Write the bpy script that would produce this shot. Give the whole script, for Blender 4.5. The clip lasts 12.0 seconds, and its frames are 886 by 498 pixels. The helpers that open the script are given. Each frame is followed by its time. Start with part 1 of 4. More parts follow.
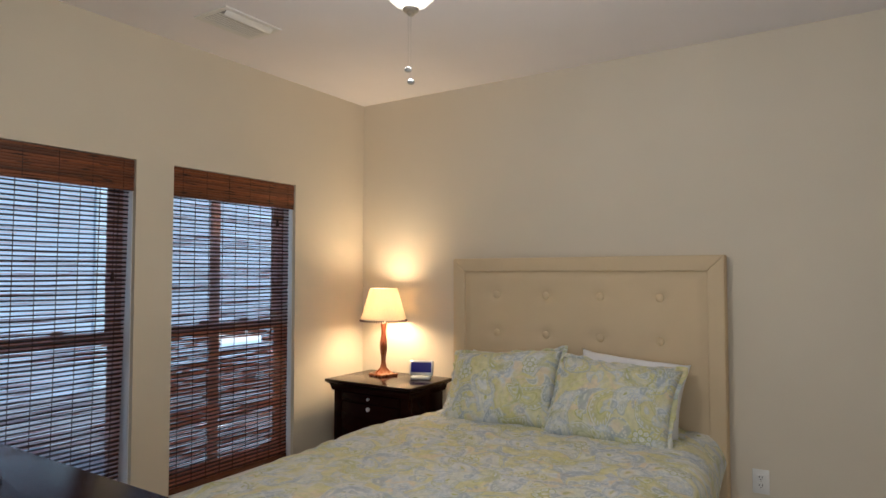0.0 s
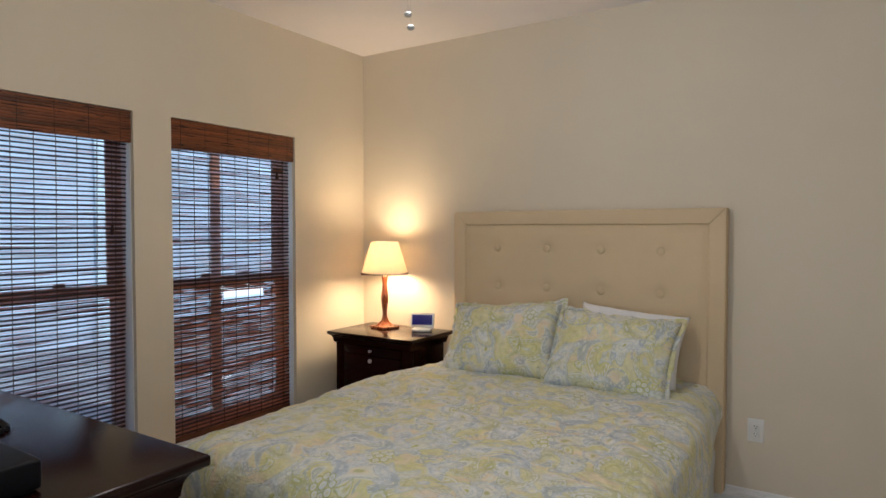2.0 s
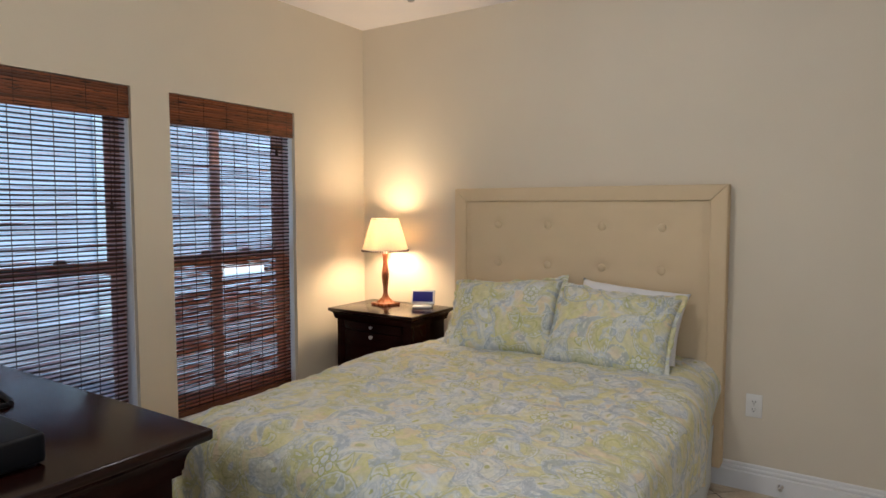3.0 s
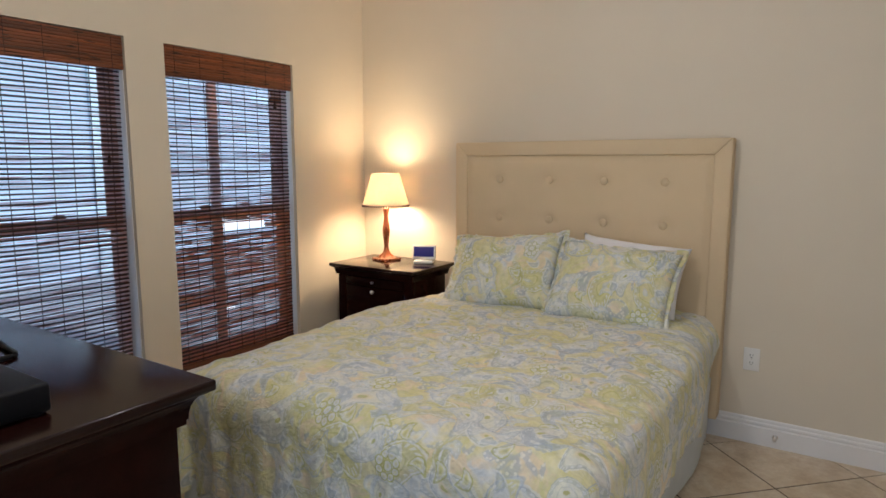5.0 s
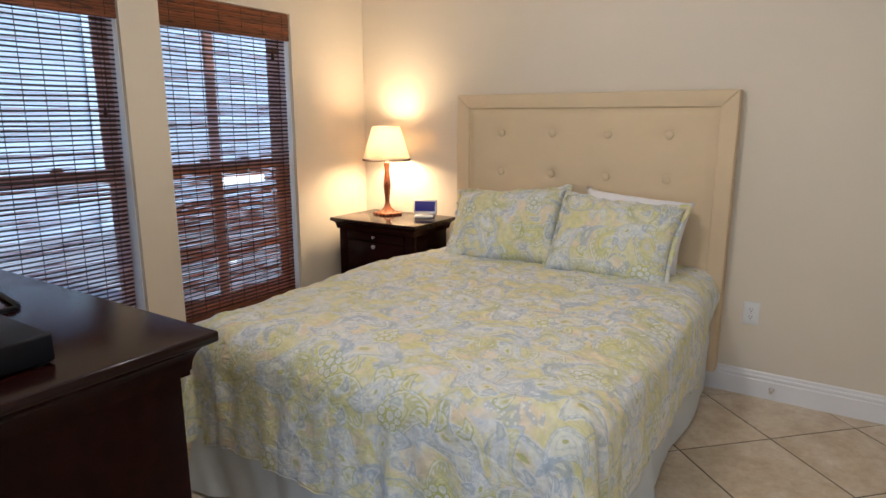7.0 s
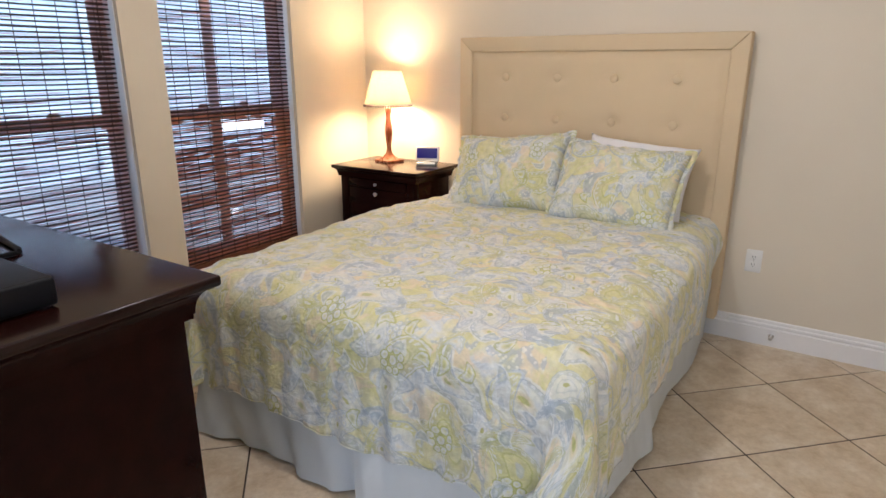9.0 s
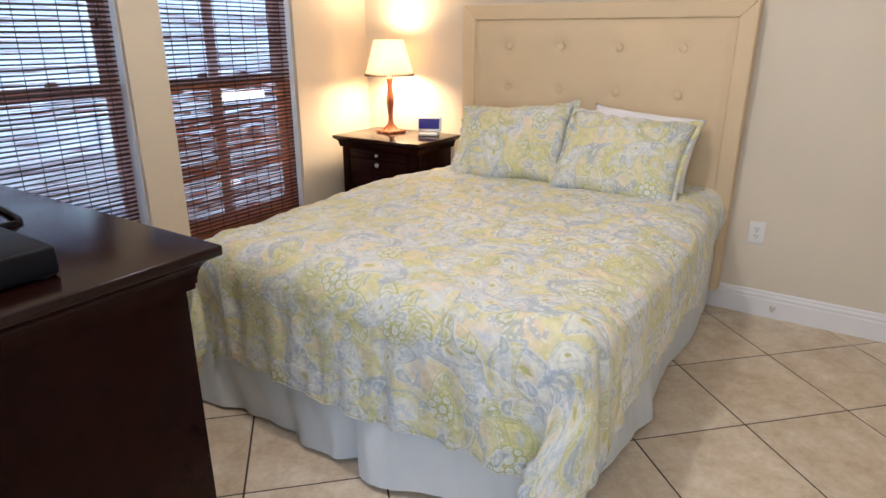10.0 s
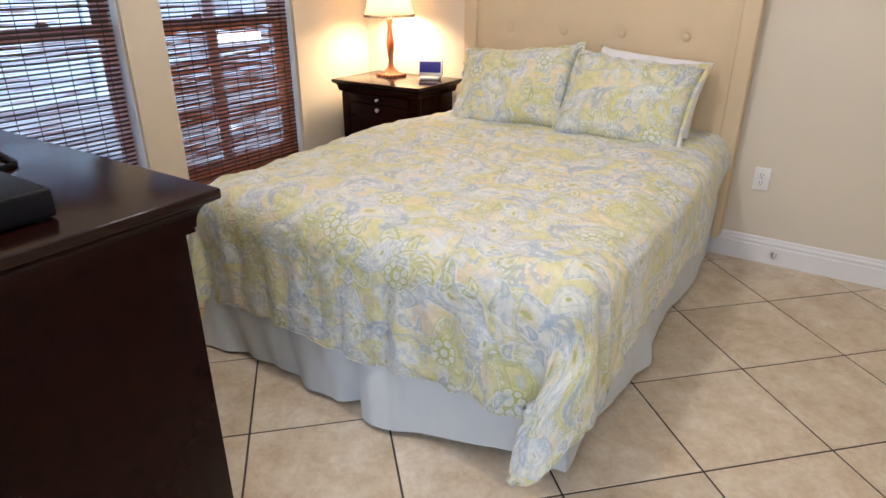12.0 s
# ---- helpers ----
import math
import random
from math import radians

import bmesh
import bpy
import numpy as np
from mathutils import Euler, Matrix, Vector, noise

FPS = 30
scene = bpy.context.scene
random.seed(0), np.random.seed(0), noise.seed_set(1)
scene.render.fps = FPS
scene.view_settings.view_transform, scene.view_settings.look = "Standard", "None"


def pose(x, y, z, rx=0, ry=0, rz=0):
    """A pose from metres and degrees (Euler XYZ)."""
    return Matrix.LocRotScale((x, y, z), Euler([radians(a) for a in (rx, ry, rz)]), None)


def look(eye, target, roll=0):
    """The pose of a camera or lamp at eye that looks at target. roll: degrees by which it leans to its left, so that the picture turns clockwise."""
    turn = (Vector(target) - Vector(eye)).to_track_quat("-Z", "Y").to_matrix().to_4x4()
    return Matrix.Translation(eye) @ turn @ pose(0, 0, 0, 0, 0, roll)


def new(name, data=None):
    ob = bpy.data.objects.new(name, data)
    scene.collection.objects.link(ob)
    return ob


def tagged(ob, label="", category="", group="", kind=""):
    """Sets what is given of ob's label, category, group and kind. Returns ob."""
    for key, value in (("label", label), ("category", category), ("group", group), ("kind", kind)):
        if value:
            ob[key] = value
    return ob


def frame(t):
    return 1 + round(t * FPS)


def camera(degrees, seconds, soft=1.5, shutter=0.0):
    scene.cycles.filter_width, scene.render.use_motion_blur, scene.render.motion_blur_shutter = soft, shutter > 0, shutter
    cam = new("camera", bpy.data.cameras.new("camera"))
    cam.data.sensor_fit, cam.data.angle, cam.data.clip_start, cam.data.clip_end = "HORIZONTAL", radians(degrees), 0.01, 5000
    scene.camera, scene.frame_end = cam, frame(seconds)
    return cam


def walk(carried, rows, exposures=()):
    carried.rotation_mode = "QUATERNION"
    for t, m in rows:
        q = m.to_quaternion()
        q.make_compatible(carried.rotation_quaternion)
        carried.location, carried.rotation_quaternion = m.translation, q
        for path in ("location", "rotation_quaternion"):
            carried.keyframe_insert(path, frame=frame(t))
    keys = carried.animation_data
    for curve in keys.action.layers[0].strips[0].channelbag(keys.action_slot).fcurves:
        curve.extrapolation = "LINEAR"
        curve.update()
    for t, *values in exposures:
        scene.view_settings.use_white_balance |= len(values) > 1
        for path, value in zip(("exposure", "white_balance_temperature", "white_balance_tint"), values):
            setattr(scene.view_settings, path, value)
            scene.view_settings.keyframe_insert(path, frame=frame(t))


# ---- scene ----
cam = camera(70.85, 12.0)
walk(cam, [
    (0, pose(2.9426, -3.4961, 1.4769, 92.266, 0, 32.771)),
    (0.5, pose(2.9412, -3.4939, 1.4749, 91.328, 0, 32.796)),
    (1, pose(2.9395, -3.4914, 1.4725, 90.230, 0, 32.802)),
    (1.5, pose(2.9379, -3.4889, 1.4701, 89.150, 0, 32.814)),
    (2, pose(2.9363, -3.4866, 1.4678, 88.105, 0, 32.852)),
    (2.5, pose(2.9348, -3.4843, 1.4654, 87.071, 0, 32.859)),
    (3, pose(2.9332, -3.4821, 1.4629, 86.043, 0, 32.903)),
    (5, pose(2.9276, -3.4738, 1.4530, 82.046, 0, 32.986)),
    (5.5, pose(2.9263, -3.4720, 1.4506, 81.086, 0, 33.038)),
    (6, pose(2.9249, -3.4700, 1.4479, 80.066, 0, 33.064)),
    (6.5, pose(2.9236, -3.4681, 1.4452, 79.053, 0, 33.088)),
    (8.5, pose(2.9180, -3.4601, 1.4328, 74.576, 0, 33.205)),
    (9, pose(2.9164, -3.4582, 1.4293, 73.345, 0, 33.310)),
    (9.5, pose(2.9148, -3.4562, 1.4256, 72.081, 0, 33.395)),
    (10, pose(2.9132, -3.4544, 1.4218, 70.818, 0, 33.497)),
    (10.5, pose(2.9117, -3.4525, 1.4179, 69.510, 0, 33.584)),
    (11, pose(2.9104, -3.4509, 1.4143, 68.326, 0, 33.619)),
    (11.5, pose(2.9094, -3.4492, 1.4108, 67.180, 0, 33.615)),
    (12, pose(2.9084, -3.4477, 1.4074, 66.094, 0, 33.617)),
], exposures=[(0, -0.24, 5720, 8), (3, -0.08, 5720, 9), (6.5, 0.20, 5720, 11), (9.5, 0.63, 5720, 13), (12, 0.77, 5720, 13)])

# ---- world and lights ----
world = bpy.data.worlds.new("sky")
scene.world = world
world.use_nodes = True
wn = world.node_tree.nodes
sky = wn.new("ShaderNodeTexSky")
sky.sky_type, sky.sun_disc = "NISHITA", False
sky.sun_elevation, sky.sun_rotation = radians(42), radians(80)
wn["Background"].inputs["Strength"].default_value = 0.15
world.node_tree.links.new(sky.outputs[0], wn["Background"].inputs["Color"])


def lamp(name, kind, m, energy, color, **more):
    d = bpy.data.lights.new(name, kind)
    d.energy, d.color = energy, color
    for key, value in more.items():
        setattr(d, key, value)
    ob = new(name, d)
    ob.matrix_world = m
    return ob


lamp("sun", "SUN", look((9, 1.6, 8), (0, 0, 0)), 4.8, (1.0, 0.96, 0.9), angle=radians(0.5))
lamp("table_lamp_light", "POINT", pose(0.345, -0.195, 1.27), 31.0, (1.0, 0.70, 0.40), shadow_soft_size=0.085)
lamp("fan_light", "POINT", pose(1.973, -2.15, 2.27), 32.0, (1.0, 0.90, 0.78), shadow_soft_size=0.06)
# added fill from behind the camera; no such window is known
lamp("entry_fill_light", "AREA", look((2.90, -4.42, 1.35), (2.90, 0, 1.2)), 12.5, (0.93, 0.97, 1.0), shape="RECTANGLE", size=1.45, size_y=1.7)


# ---- materials ----
def shader(name):
    m = bpy.data.materials.new(name)
    m.use_nodes = True
    return m, m.node_tree.nodes, m.node_tree.links, m.node_tree.nodes["Principled BSDF"]


def ramp(n, stops, mode="LINEAR"):
    r = n.new("ShaderNodeValToRGB")
    r.color_ramp.interpolation = mode
    e = r.color_ramp.elements
    while len(e) < len(stops):
        e.new(0.5)
    for k, (p, c) in enumerate(stops):
        e[k].position, e[k].color = p, (*c, 1)
    return r


def math_node(n, l, op, a, b=None, c=None):
    m = n.new("ShaderNodeMath")
    m.operation = op
    for k, v in enumerate((a, b, c)):
        if v is None:
            continue
        if isinstance(v, (int, float)):
            m.inputs[k].default_value = v
        else:
            l.new(v, m.inputs[k])
    return m.outputs[0]


def mix_node(n, l, fac, a, b, mode="MIX"):
    m = n.new("ShaderNodeMix")
    m.data_type, m.blend_type = "RGBA", mode
    for k, v in ((0, fac), (6, a), (7, b)):
        if isinstance(v, (int, float)):
            m.inputs[k].default_value = v
        elif isinstance(v, tuple):
            m.inputs[k].default_value = (*v, 1)
        else:
            l.new(v, m.inputs[k])
    return m.outputs[2]


def noise_node(n, l, vec, scale, detail=4, rough=0.55, distortion=0.0):
    t = n.new("ShaderNodeTexNoise")
    t.inputs["Scale"].default_value, t.inputs["Detail"].default_value = scale, detail
    t.inputs["Roughness"].default_value, t.inputs["Distortion"].default_value = rough, distortion
    if vec is not None:
        l.new(vec, t.inputs["Vector"])
    return t


def coords(n, l, scale=(1, 1, 1), out="Object"):
    c, m = n.new("ShaderNodeTexCoord"), n.new("ShaderNodeMapping")
    m.inputs["Scale"].default_value = scale
    l.new(c.outputs[out], m.inputs["Vector"])
    return m.outputs[0]


def bump_to(n, l, b, height, strength, distance):
    k = n.new("ShaderNodeBump")
    k.inputs["Strength"].default_value, k.inputs["Distance"].default_value = strength, distance
    l.new(height, k.inputs["Height"])
    l.new(k.outputs[0], b.inputs["Normal"])


def surface(name, base, rough, metal=0.0, vary=0.12, scale=3.0, grain=60.0, bump=0.1, stretch=(1, 1, 1), rough_vary=0.1, coat=0.0, by_object=0.0, spec=0.5):
    """Base colour with variation at a coarse and a fine scale, uneven gloss and fine relief."""
    m, n, l, b = shader(name)
    v = coords(n, l, stretch)
    big, fine = noise_node(n, l, v, scale), noise_node(n, l, v, grain, 6, 0.6)
    dark = tuple(c * (1 - vary) for c in base)
    lite = tuple(min(1, c * (1 + vary)) for c in base)
    r = ramp(n, [(0.3, dark), (0.7, lite)])
    l.new(big.outputs[0], r.inputs[0])
    r2 = ramp(n, [(0.25, (1 - vary,) * 3), (0.75, (1, 1, 1))])
    l.new(fine.outputs[0], r2.inputs[0])
    col = mix_node(n, l, 1.0, r.outputs[0], r2.outputs[0], "MULTIPLY")
    if by_object:
        info = n.new("ShaderNodeObjectInfo")
        r3 = ramp(n, [(0, (1 - by_object,) * 3), (1, (1 + by_object,) * 3)])
        l.new(info.outputs["Random"], r3.inputs[0])
        col = mix_node(n, l, 1.0, col, r3.outputs[0], "MULTIPLY")
    l.new(col, b.inputs["Base Color"])
    mr = n.new("ShaderNodeMapRange")
    mr.inputs["To Min"].default_value, mr.inputs["To Max"].default_value = max(0.02, rough - rough_vary), min(1, rough + rough_vary)
    l.new(big.outputs[0], mr.inputs["Value"])
    l.new(mr.outputs[0], b.inputs["Roughness"])
    b.inputs["Metallic"].default_value = metal
    b.inputs["Coat Weight"].default_value = coat
    b.inputs["Specular IOR Level"].default_value = spec
    if bump:
        bump_to(n, l, b, fine.outputs[0], bump, 0.003)
    return m


WALL = surface("painted_plaster", (0.70, 0.628, 0.505), 0.75, vary=0.03, scale=1.2, grain=140, bump=0.12)
CEIL = surface("ceiling_paint", (0.87, 0.84, 0.87), 0.9, vary=0.02, scale=1.5, grain=90, bump=0.25)
TRIM = surface("white_trim_paint", (0.80, 0.79, 0.78), 0.35, vary=0.02, grain=40, bump=0.04)
OUTER = surface("exterior_stucco", (0.6, 0.58, 0.54), 0.9, vary=0.1, grain=50, bump=0.4)
GROUT = surface("grey_grout", (0.085, 0.065, 0.052), 0.9, vary=0.2, grain=120, bump=0.3)
ESPRESSO = surface("espresso_wood", (0.014, 0.0033, 0.0021), 0.18, vary=0.3, scale=2.5, grain=30, bump=0.0, stretch=(1, 9, 9), rough_vary=0.05, spec=0.08)
ESPRESSO_TOP = surface("polished_espresso_top", (0.012, 0.0030, 0.0020), 0.17, vary=0.1, scale=2.5, grain=30, bump=0.0, stretch=(1, 9, 9), rough_vary=0.01, spec=0.28)
CHERRY = surface("reddish_turned_wood", (0.24, 0.065, 0.02), 0.28, vary=0.3, scale=6, grain=50, bump=0.04, stretch=(8, 8, 1.5), coat=0.3)
BEAD = surface("dark_brown_beads", (0.085, 0.028, 0.012), 0.35, vary=0.2, grain=60, bump=0.0)
NICKEL = surface("brushed_nickel", (0.62, 0.58, 0.54), 0.28, metal=1.0, vary=0.05, grain=200, bump=0.02)
LINEN = surface("tan_woven_upholstery", (0.67, 0.53, 0.34), 0.9, vary=0.05, scale=2, grain=420, bump=0.35)
SKIRT = surface("pale_blue_grey_cotton", (0.63, 0.67, 0.69), 0.9, vary=0.05, scale=3, grain=350, bump=0.15)
COTTON = surface("white_pillow_cotton", (0.82, 0.82, 0.84), 0.9, vary=0.03, scale=4, grain=300, bump=0.12)
PLASTIC = surface("white_plastic", (0.80, 0.79, 0.76), 0.35, vary=0.02, grain=30, bump=0.0)
SLOT = surface("dark_slot", (0.03, 0.03, 0.03), 0.6, vary=0.1)
BLACK = surface("black_plastic", (0.009, 0.009, 0.011), 0.5, vary=0.15, grain=200, bump=0.05, spec=0.12)
CHAIN = surface("dull_beige_metal", (0.46, 0.46, 0.46), 0.6, metal=0.0, vary=0.03, grain=60, bump=0.02)
SILVER = surface("silver_plastic", (0.62, 0.62, 0.63), 0.3, metal=0.3, vary=0.03, grain=60, bump=0.02)
BRONZE = surface("brown_window_frame", (0.27, 0.10, 0.045), 0.5, vary=0.2, scale=4, grain=40, bump=0.06, stretch=(6, 6, 1))
REED = surface("dark_bamboo_reed", (0.028, 0.012, 0.012), 0.55, vary=0.35, scale=9, grain=70, bump=0.2, stretch=(4, 1, 4), by_object=0.4)
CORD = surface("dark_cord", (0.05, 0.025, 0.02), 0.9, vary=0.2)
BLADE = surface("fan_blade_wood", (0.30, 0.16, 0.08), 0.4, vary=0.25, scale=5, grain=40, stretch=(1, 8, 8), bump=0.04)
MATTRESS = surface("white_mattress_ticking", (0.75, 0.74, 0.72), 0.9, vary=0.04, grain=200, bump=0.2)


def bamboo_material(name, base, through_light, through_color, uneven=1.0):
    m, n, l, b = shader(name)
    v = coords(n, l, (6, 0.5, 6))
    info = n.new("ShaderNodeObjectInfo")
    shift = n.new("ShaderNodeVectorMath")
    shift.operation = "ADD"
    l.new(v, shift.inputs[0])
    l.new(info.outputs["Random"], shift.inputs[1])
    a, f = noise_node(n, l, shift.outputs[0], 5, 5), noise_node(n, l, shift.outputs[0], 40, 5)
    r = ramp(n, [(0.25, tuple(c * (1 - 0.65 * uneven) for c in base)), (0.45, base), (0.72, tuple(c * (1 + 0.5 * uneven) for c in base))])
    l.new(a.outputs[0], r.inputs[0])
    kn = noise_node(n, l, shift.outputs[0], 22, 2, 0.5)
    knots = ramp(n, [(0.34, (1 - 0.88 * uneven, 1 - 0.9 * uneven, 1 - 0.9 * uneven)), (0.42, (1, 1, 1))])
    l.new(kn.outputs[0], knots.inputs[0])
    r3 = ramp(n, [(0, (1 - 0.5 * uneven,) * 3), (1, (1 + 0.35 * uneven,) * 3)])
    l.new(info.outputs["Random"], r3.inputs[0])
    col = mix_node(n, l, 1.0, mix_node(n, l, 1.0, r.outputs[0], r3.outputs[0], "MULTIPLY"), knots.outputs[0], "MULTIPLY")
    l.new(col, b.inputs["Base Color"])
    b.inputs["Roughness"].default_value = 0.5
    bump_to(n, l, b, f.outputs[0], 0.3, 0.002)
    if through_light:
        t, mx = n.new("ShaderNodeBsdfTranslucent"), n.new("ShaderNodeMixShader")
        l.new(mix_node(n, l, 0.85, col, through_color), t.inputs[0])
        mx.inputs[0].default_value = through_light
        l.new(b.outputs[0], mx.inputs[1])
        l.new(t.outputs[0], mx.inputs[2])
        l.new(mx.outputs[0], n["Material Output"].inputs[0])
    return m


BAMBOO = bamboo_material("reddish_bamboo_slat", (0.52, 0.17, 0.09), 0.68, (0.84, 0.88, 0.95), 0.3)
# darker slat copy: the dimmer view behind it is put into the colour
BAMBOO_SHADED = bamboo_material("shaded_reddish_bamboo_slat", (0.50, 0.15, 0.065), 0.48, (0.50, 0.38, 0.40), 0.45)
VALANCE = bamboo_material("reddish_bamboo_valance", (0.17, 0.050, 0.016), 0.0, None)


def tile_material():
    m, n, l, b = shader("beige_ceramic_tile")
    v = coords(n, l, out="Object")
    info = n.new("ShaderNodeObjectInfo")
    add = n.new("ShaderNodeVectorMath")
    add.operation = "MULTIPLY_ADD"
    l.new(info.outputs["Random"], add.inputs[0])
    add.inputs[1].default_value = (37, 23, 11)
    l.new(v, add.inputs[2])
    a = noise_node(n, l, add.outputs[0], 8.0, 8, 0.66, 0.15)
    f = noise_node(n, l, add.outputs[0], 45, 6, 0.7)
    r = ramp(n, [(0.30, (0.54, 0.42, 0.28)), (0.45, (0.65, 0.54, 0.39)), (0.58, (0.72, 0.63, 0.49)), (0.72, (0.80, 0.73, 0.61))])
    l.new(a.outputs[0], r.inputs[0])
    r2 = ramp(n, [(0.35, (0.88, 0.86, 0.84)), (0.6, (1, 1, 1))])
    l.new(f.outputs[0], r2.inputs[0])
    r3 = ramp(n, [(0, (0.93, 0.92, 0.9)), (1, (1.05, 1.04, 1.03))])
    l.new(info.outputs["Random"], r3.inputs[0])
    c = mix_node(n, l, 1.0, r.outputs[0], r2.outputs[0], "MULTIPLY")
    l.new(mix_node(n, l, 1.0, c, r3.outputs[0], "MULTIPLY"), b.inputs["Base Color"])
    mr = n.new("ShaderNodeMapRange")
    mr.inputs["To Min"].default_value, mr.inputs["To Max"].default_value = 0.28, 0.5
    l.new(a.outputs[0], mr.inputs["Value"])
    l.new(mr.outputs[0], b.inputs["Roughness"])
    bump_to(n, l, b, f.outputs[0], 0.12, 0.002)
    return m


TILE = tile_material()


def glow(name, color, strength):
    m, n, l, b = shader(name)
    b.inputs["Base Color"].default_value = (*color, 1)
    b.inputs["Emission Color"].default_value = (*color, 1)
    b.inputs["Emission Strength"].default_value = strength
    return m


def glass_material():
    m, n, l, b = shader("clear_glass")
    b.inputs["Base Color"].default_value = (0.95, 0.98, 1, 1)
    b.inputs["Transmission Weight"].default_value, b.inputs["Roughness"].default_value, b.inputs["IOR"].default_value = 1, 0.01, 1.05
    return m


def shade_material():
    m, n, l, b = shader("cream_lampshade_fabric")
    v = coords(n, l, (1, 1, 1))
    f = noise_node(n, l, v, 160, 5)
    r = ramp(n, [(0.3, (0.80, 0.70, 0.55)), (0.7, (0.90, 0.82, 0.68))])
    l.new(f.outputs[0], r.inputs[0])
    l.new(r.outputs[0], b.inputs["Base Color"])
    b.inputs["Roughness"].default_value = 0.9
    t, mx = n.new("ShaderNodeBsdfTranslucent"), n.new("ShaderNodeMixShader")
    l.new(r.outputs[0], t.inputs[0])
    mx.inputs[0].default_value = 0.30
    l.new(b.outputs[0], mx.inputs[1])
    l.new(t.outputs[0], mx.inputs[2])
    l.new(mx.outputs[0], n["Material Output"].inputs[0])
    return m


GLASS = glass_material()
SHADE = shade_material()
BULB = glow("warm_bulb", (1.0, 0.7, 0.4), 8.0)
BOWL = glow("lit_frosted_glass_bowl", (1.0, 0.86, 0.66), 1.6)
SCREEN = glow("blue_clock_display", (0.006, 0.005, 0.085), 0.5)


def paisley_material():
    """Printed cotton: pale ground washed with yellow, peach and blue, covered with bent drops, leaves, flower rings and dots."""
    m, n, l, b = shader("paisley_print_cotton")
    uv = coords(n, l, out="UV")
    warp = noise_node(n, l, uv, 9, 2, 0.5)
    w = n.new("ShaderNodeVectorMath")
    w.operation = "MULTIPLY_ADD"
    l.new(warp.outputs["Color"], w.inputs[0])
    w.inputs[1].default_value = (0.020, 0.020, 0)
    l.new(uv, w.inputs[2])
    ragged = noise_node(n, l, uv, 60, 3, 0.6)
    w2 = n.new("ShaderNodeVectorMath")
    w2.operation = "MULTIPLY_ADD"
    l.new(ragged.outputs["Color"], w2.inputs[0])
    w2.inputs[1].default_value = (0.010, 0.010, 0)
    l.new(w.outputs[0], w2.inputs[2])
    p = w2.outputs[0]
    W_, B_, G_, Y_, P_ = (0.76, 0.78, 0.77), (0.37, 0.45, 0.53), (0.44, 0.46, 0.13), (0.68, 0.66, 0.33), (0.78, 0.70, 0.50)
    L_, M_ = (0.54, 0.60, 0.64), (0.56, 0.56, 0.30)
    # ground washes
    g1, g2 = noise_node(n, l, uv, 5.5, 4, 0.6, 0.6), noise_node(n, l, uv, 8, 4, 0.6, 1.0)
    r1 = ramp(n, [(0.30, (0.58, 0.63, 0.66)), (0.39, (0.74, 0.75, 0.71)), (0.47, (0.74, 0.71, 0.46)), (0.60, (0.68, 0.65, 0.30)), (0.74, (0.78, 0.75, 0.56))])
    l.new(g1.outputs[0], r1.inputs[0])
    r2 = ramp(n, [(0.52, (0, 0, 0)), (0.62, (0.8, 0.8, 0.8))])
    l.new(g2.outputs[0], r2.inputs[0])
    col = mix_node(n, l, r2.outputs[0], r1.outputs[0], (0.80, 0.68, 0.49))
    # blue fillings between the motifs, sown with white dots
    g3 = noise_node(n, l, p, 8.5, 2, 0.5, 0.9)
    fill = ramp(n, [(0.60, (0, 0, 0)), (0.625, (0.6, 0.6, 0.6)), (0.68, (0.6, 0.6, 0.6)), (0.70, (0.1, 0.1, 0.1))])
    l.new(g3.outputs[0], fill.inputs[0])
    dv = n.new("ShaderNodeTexVoronoi")
    dv.voronoi_dimensions = "2D"
    dv.inputs["Scale"].default_value, dv.inputs["Randomness"].default_value = 58, 1.0
    l.new(uv, dv.inputs["Vector"])
    dots = ramp(n, [(0.24, (1, 1, 1)), (0.32, (0, 0, 0))])
    l.new(dv.outputs["Distance"], dots.inputs[0])
    col = mix_node(n, l, fill.outputs[0], col, mix_node(n, l, dots.outputs[0], (0.40, 0.47, 0.55), W_))

    def cell(scale, size, seed, loose):
        """One motif to a cell: its own axes, turned at random, and three random numbers."""
        vo = n.new("ShaderNodeTexVoronoi")
        vo.voronoi_dimensions = "2D"
        vo.inputs["Scale"].default_value, vo.inputs["Randomness"].default_value = scale, loose
        off = n.new("ShaderNodeVectorMath")
        off.operation = "ADD"
        l.new(p, off.inputs[0])
        off.inputs[1].default_value = (seed, seed * 1.7, 0)
        l.new(off.outputs[0], vo.inputs["Vector"])
        d = n.new("ShaderNodeVectorMath")
        d.operation = "SUBTRACT"
        l.new(off.outputs[0], d.inputs[0])
        l.new(vo.outputs["Position"], d.inputs[1])
        sep = n.new("ShaderNodeSeparateColor")
        l.new(vo.outputs["Color"], sep.inputs[0])
        rot = n.new("ShaderNodeVectorRotate")
        rot.rotation_type = "Z_AXIS"
        l.new(d.outputs[0], rot.inputs["Vector"])
        l.new(math_node(n, l, "MULTIPLY", sep.outputs[0], 6.283), rot.inputs["Angle"])
        xy = n.new("ShaderNodeSeparateXYZ")
        l.new(rot.outputs[0], xy.inputs[0])
        x = math_node(n, l, "DIVIDE", xy.outputs[0], size)
        y = math_node(n, l, "DIVIDE", xy.outputs[1], size)
        return x, y, sep.outputs

    def length(x, y):
        return math_node(n, l, "SQRT", math_node(n, l, "ADD", math_node(n, l, "MULTIPLY", x, x), math_node(n, l, "MULTIPLY", y, y)))

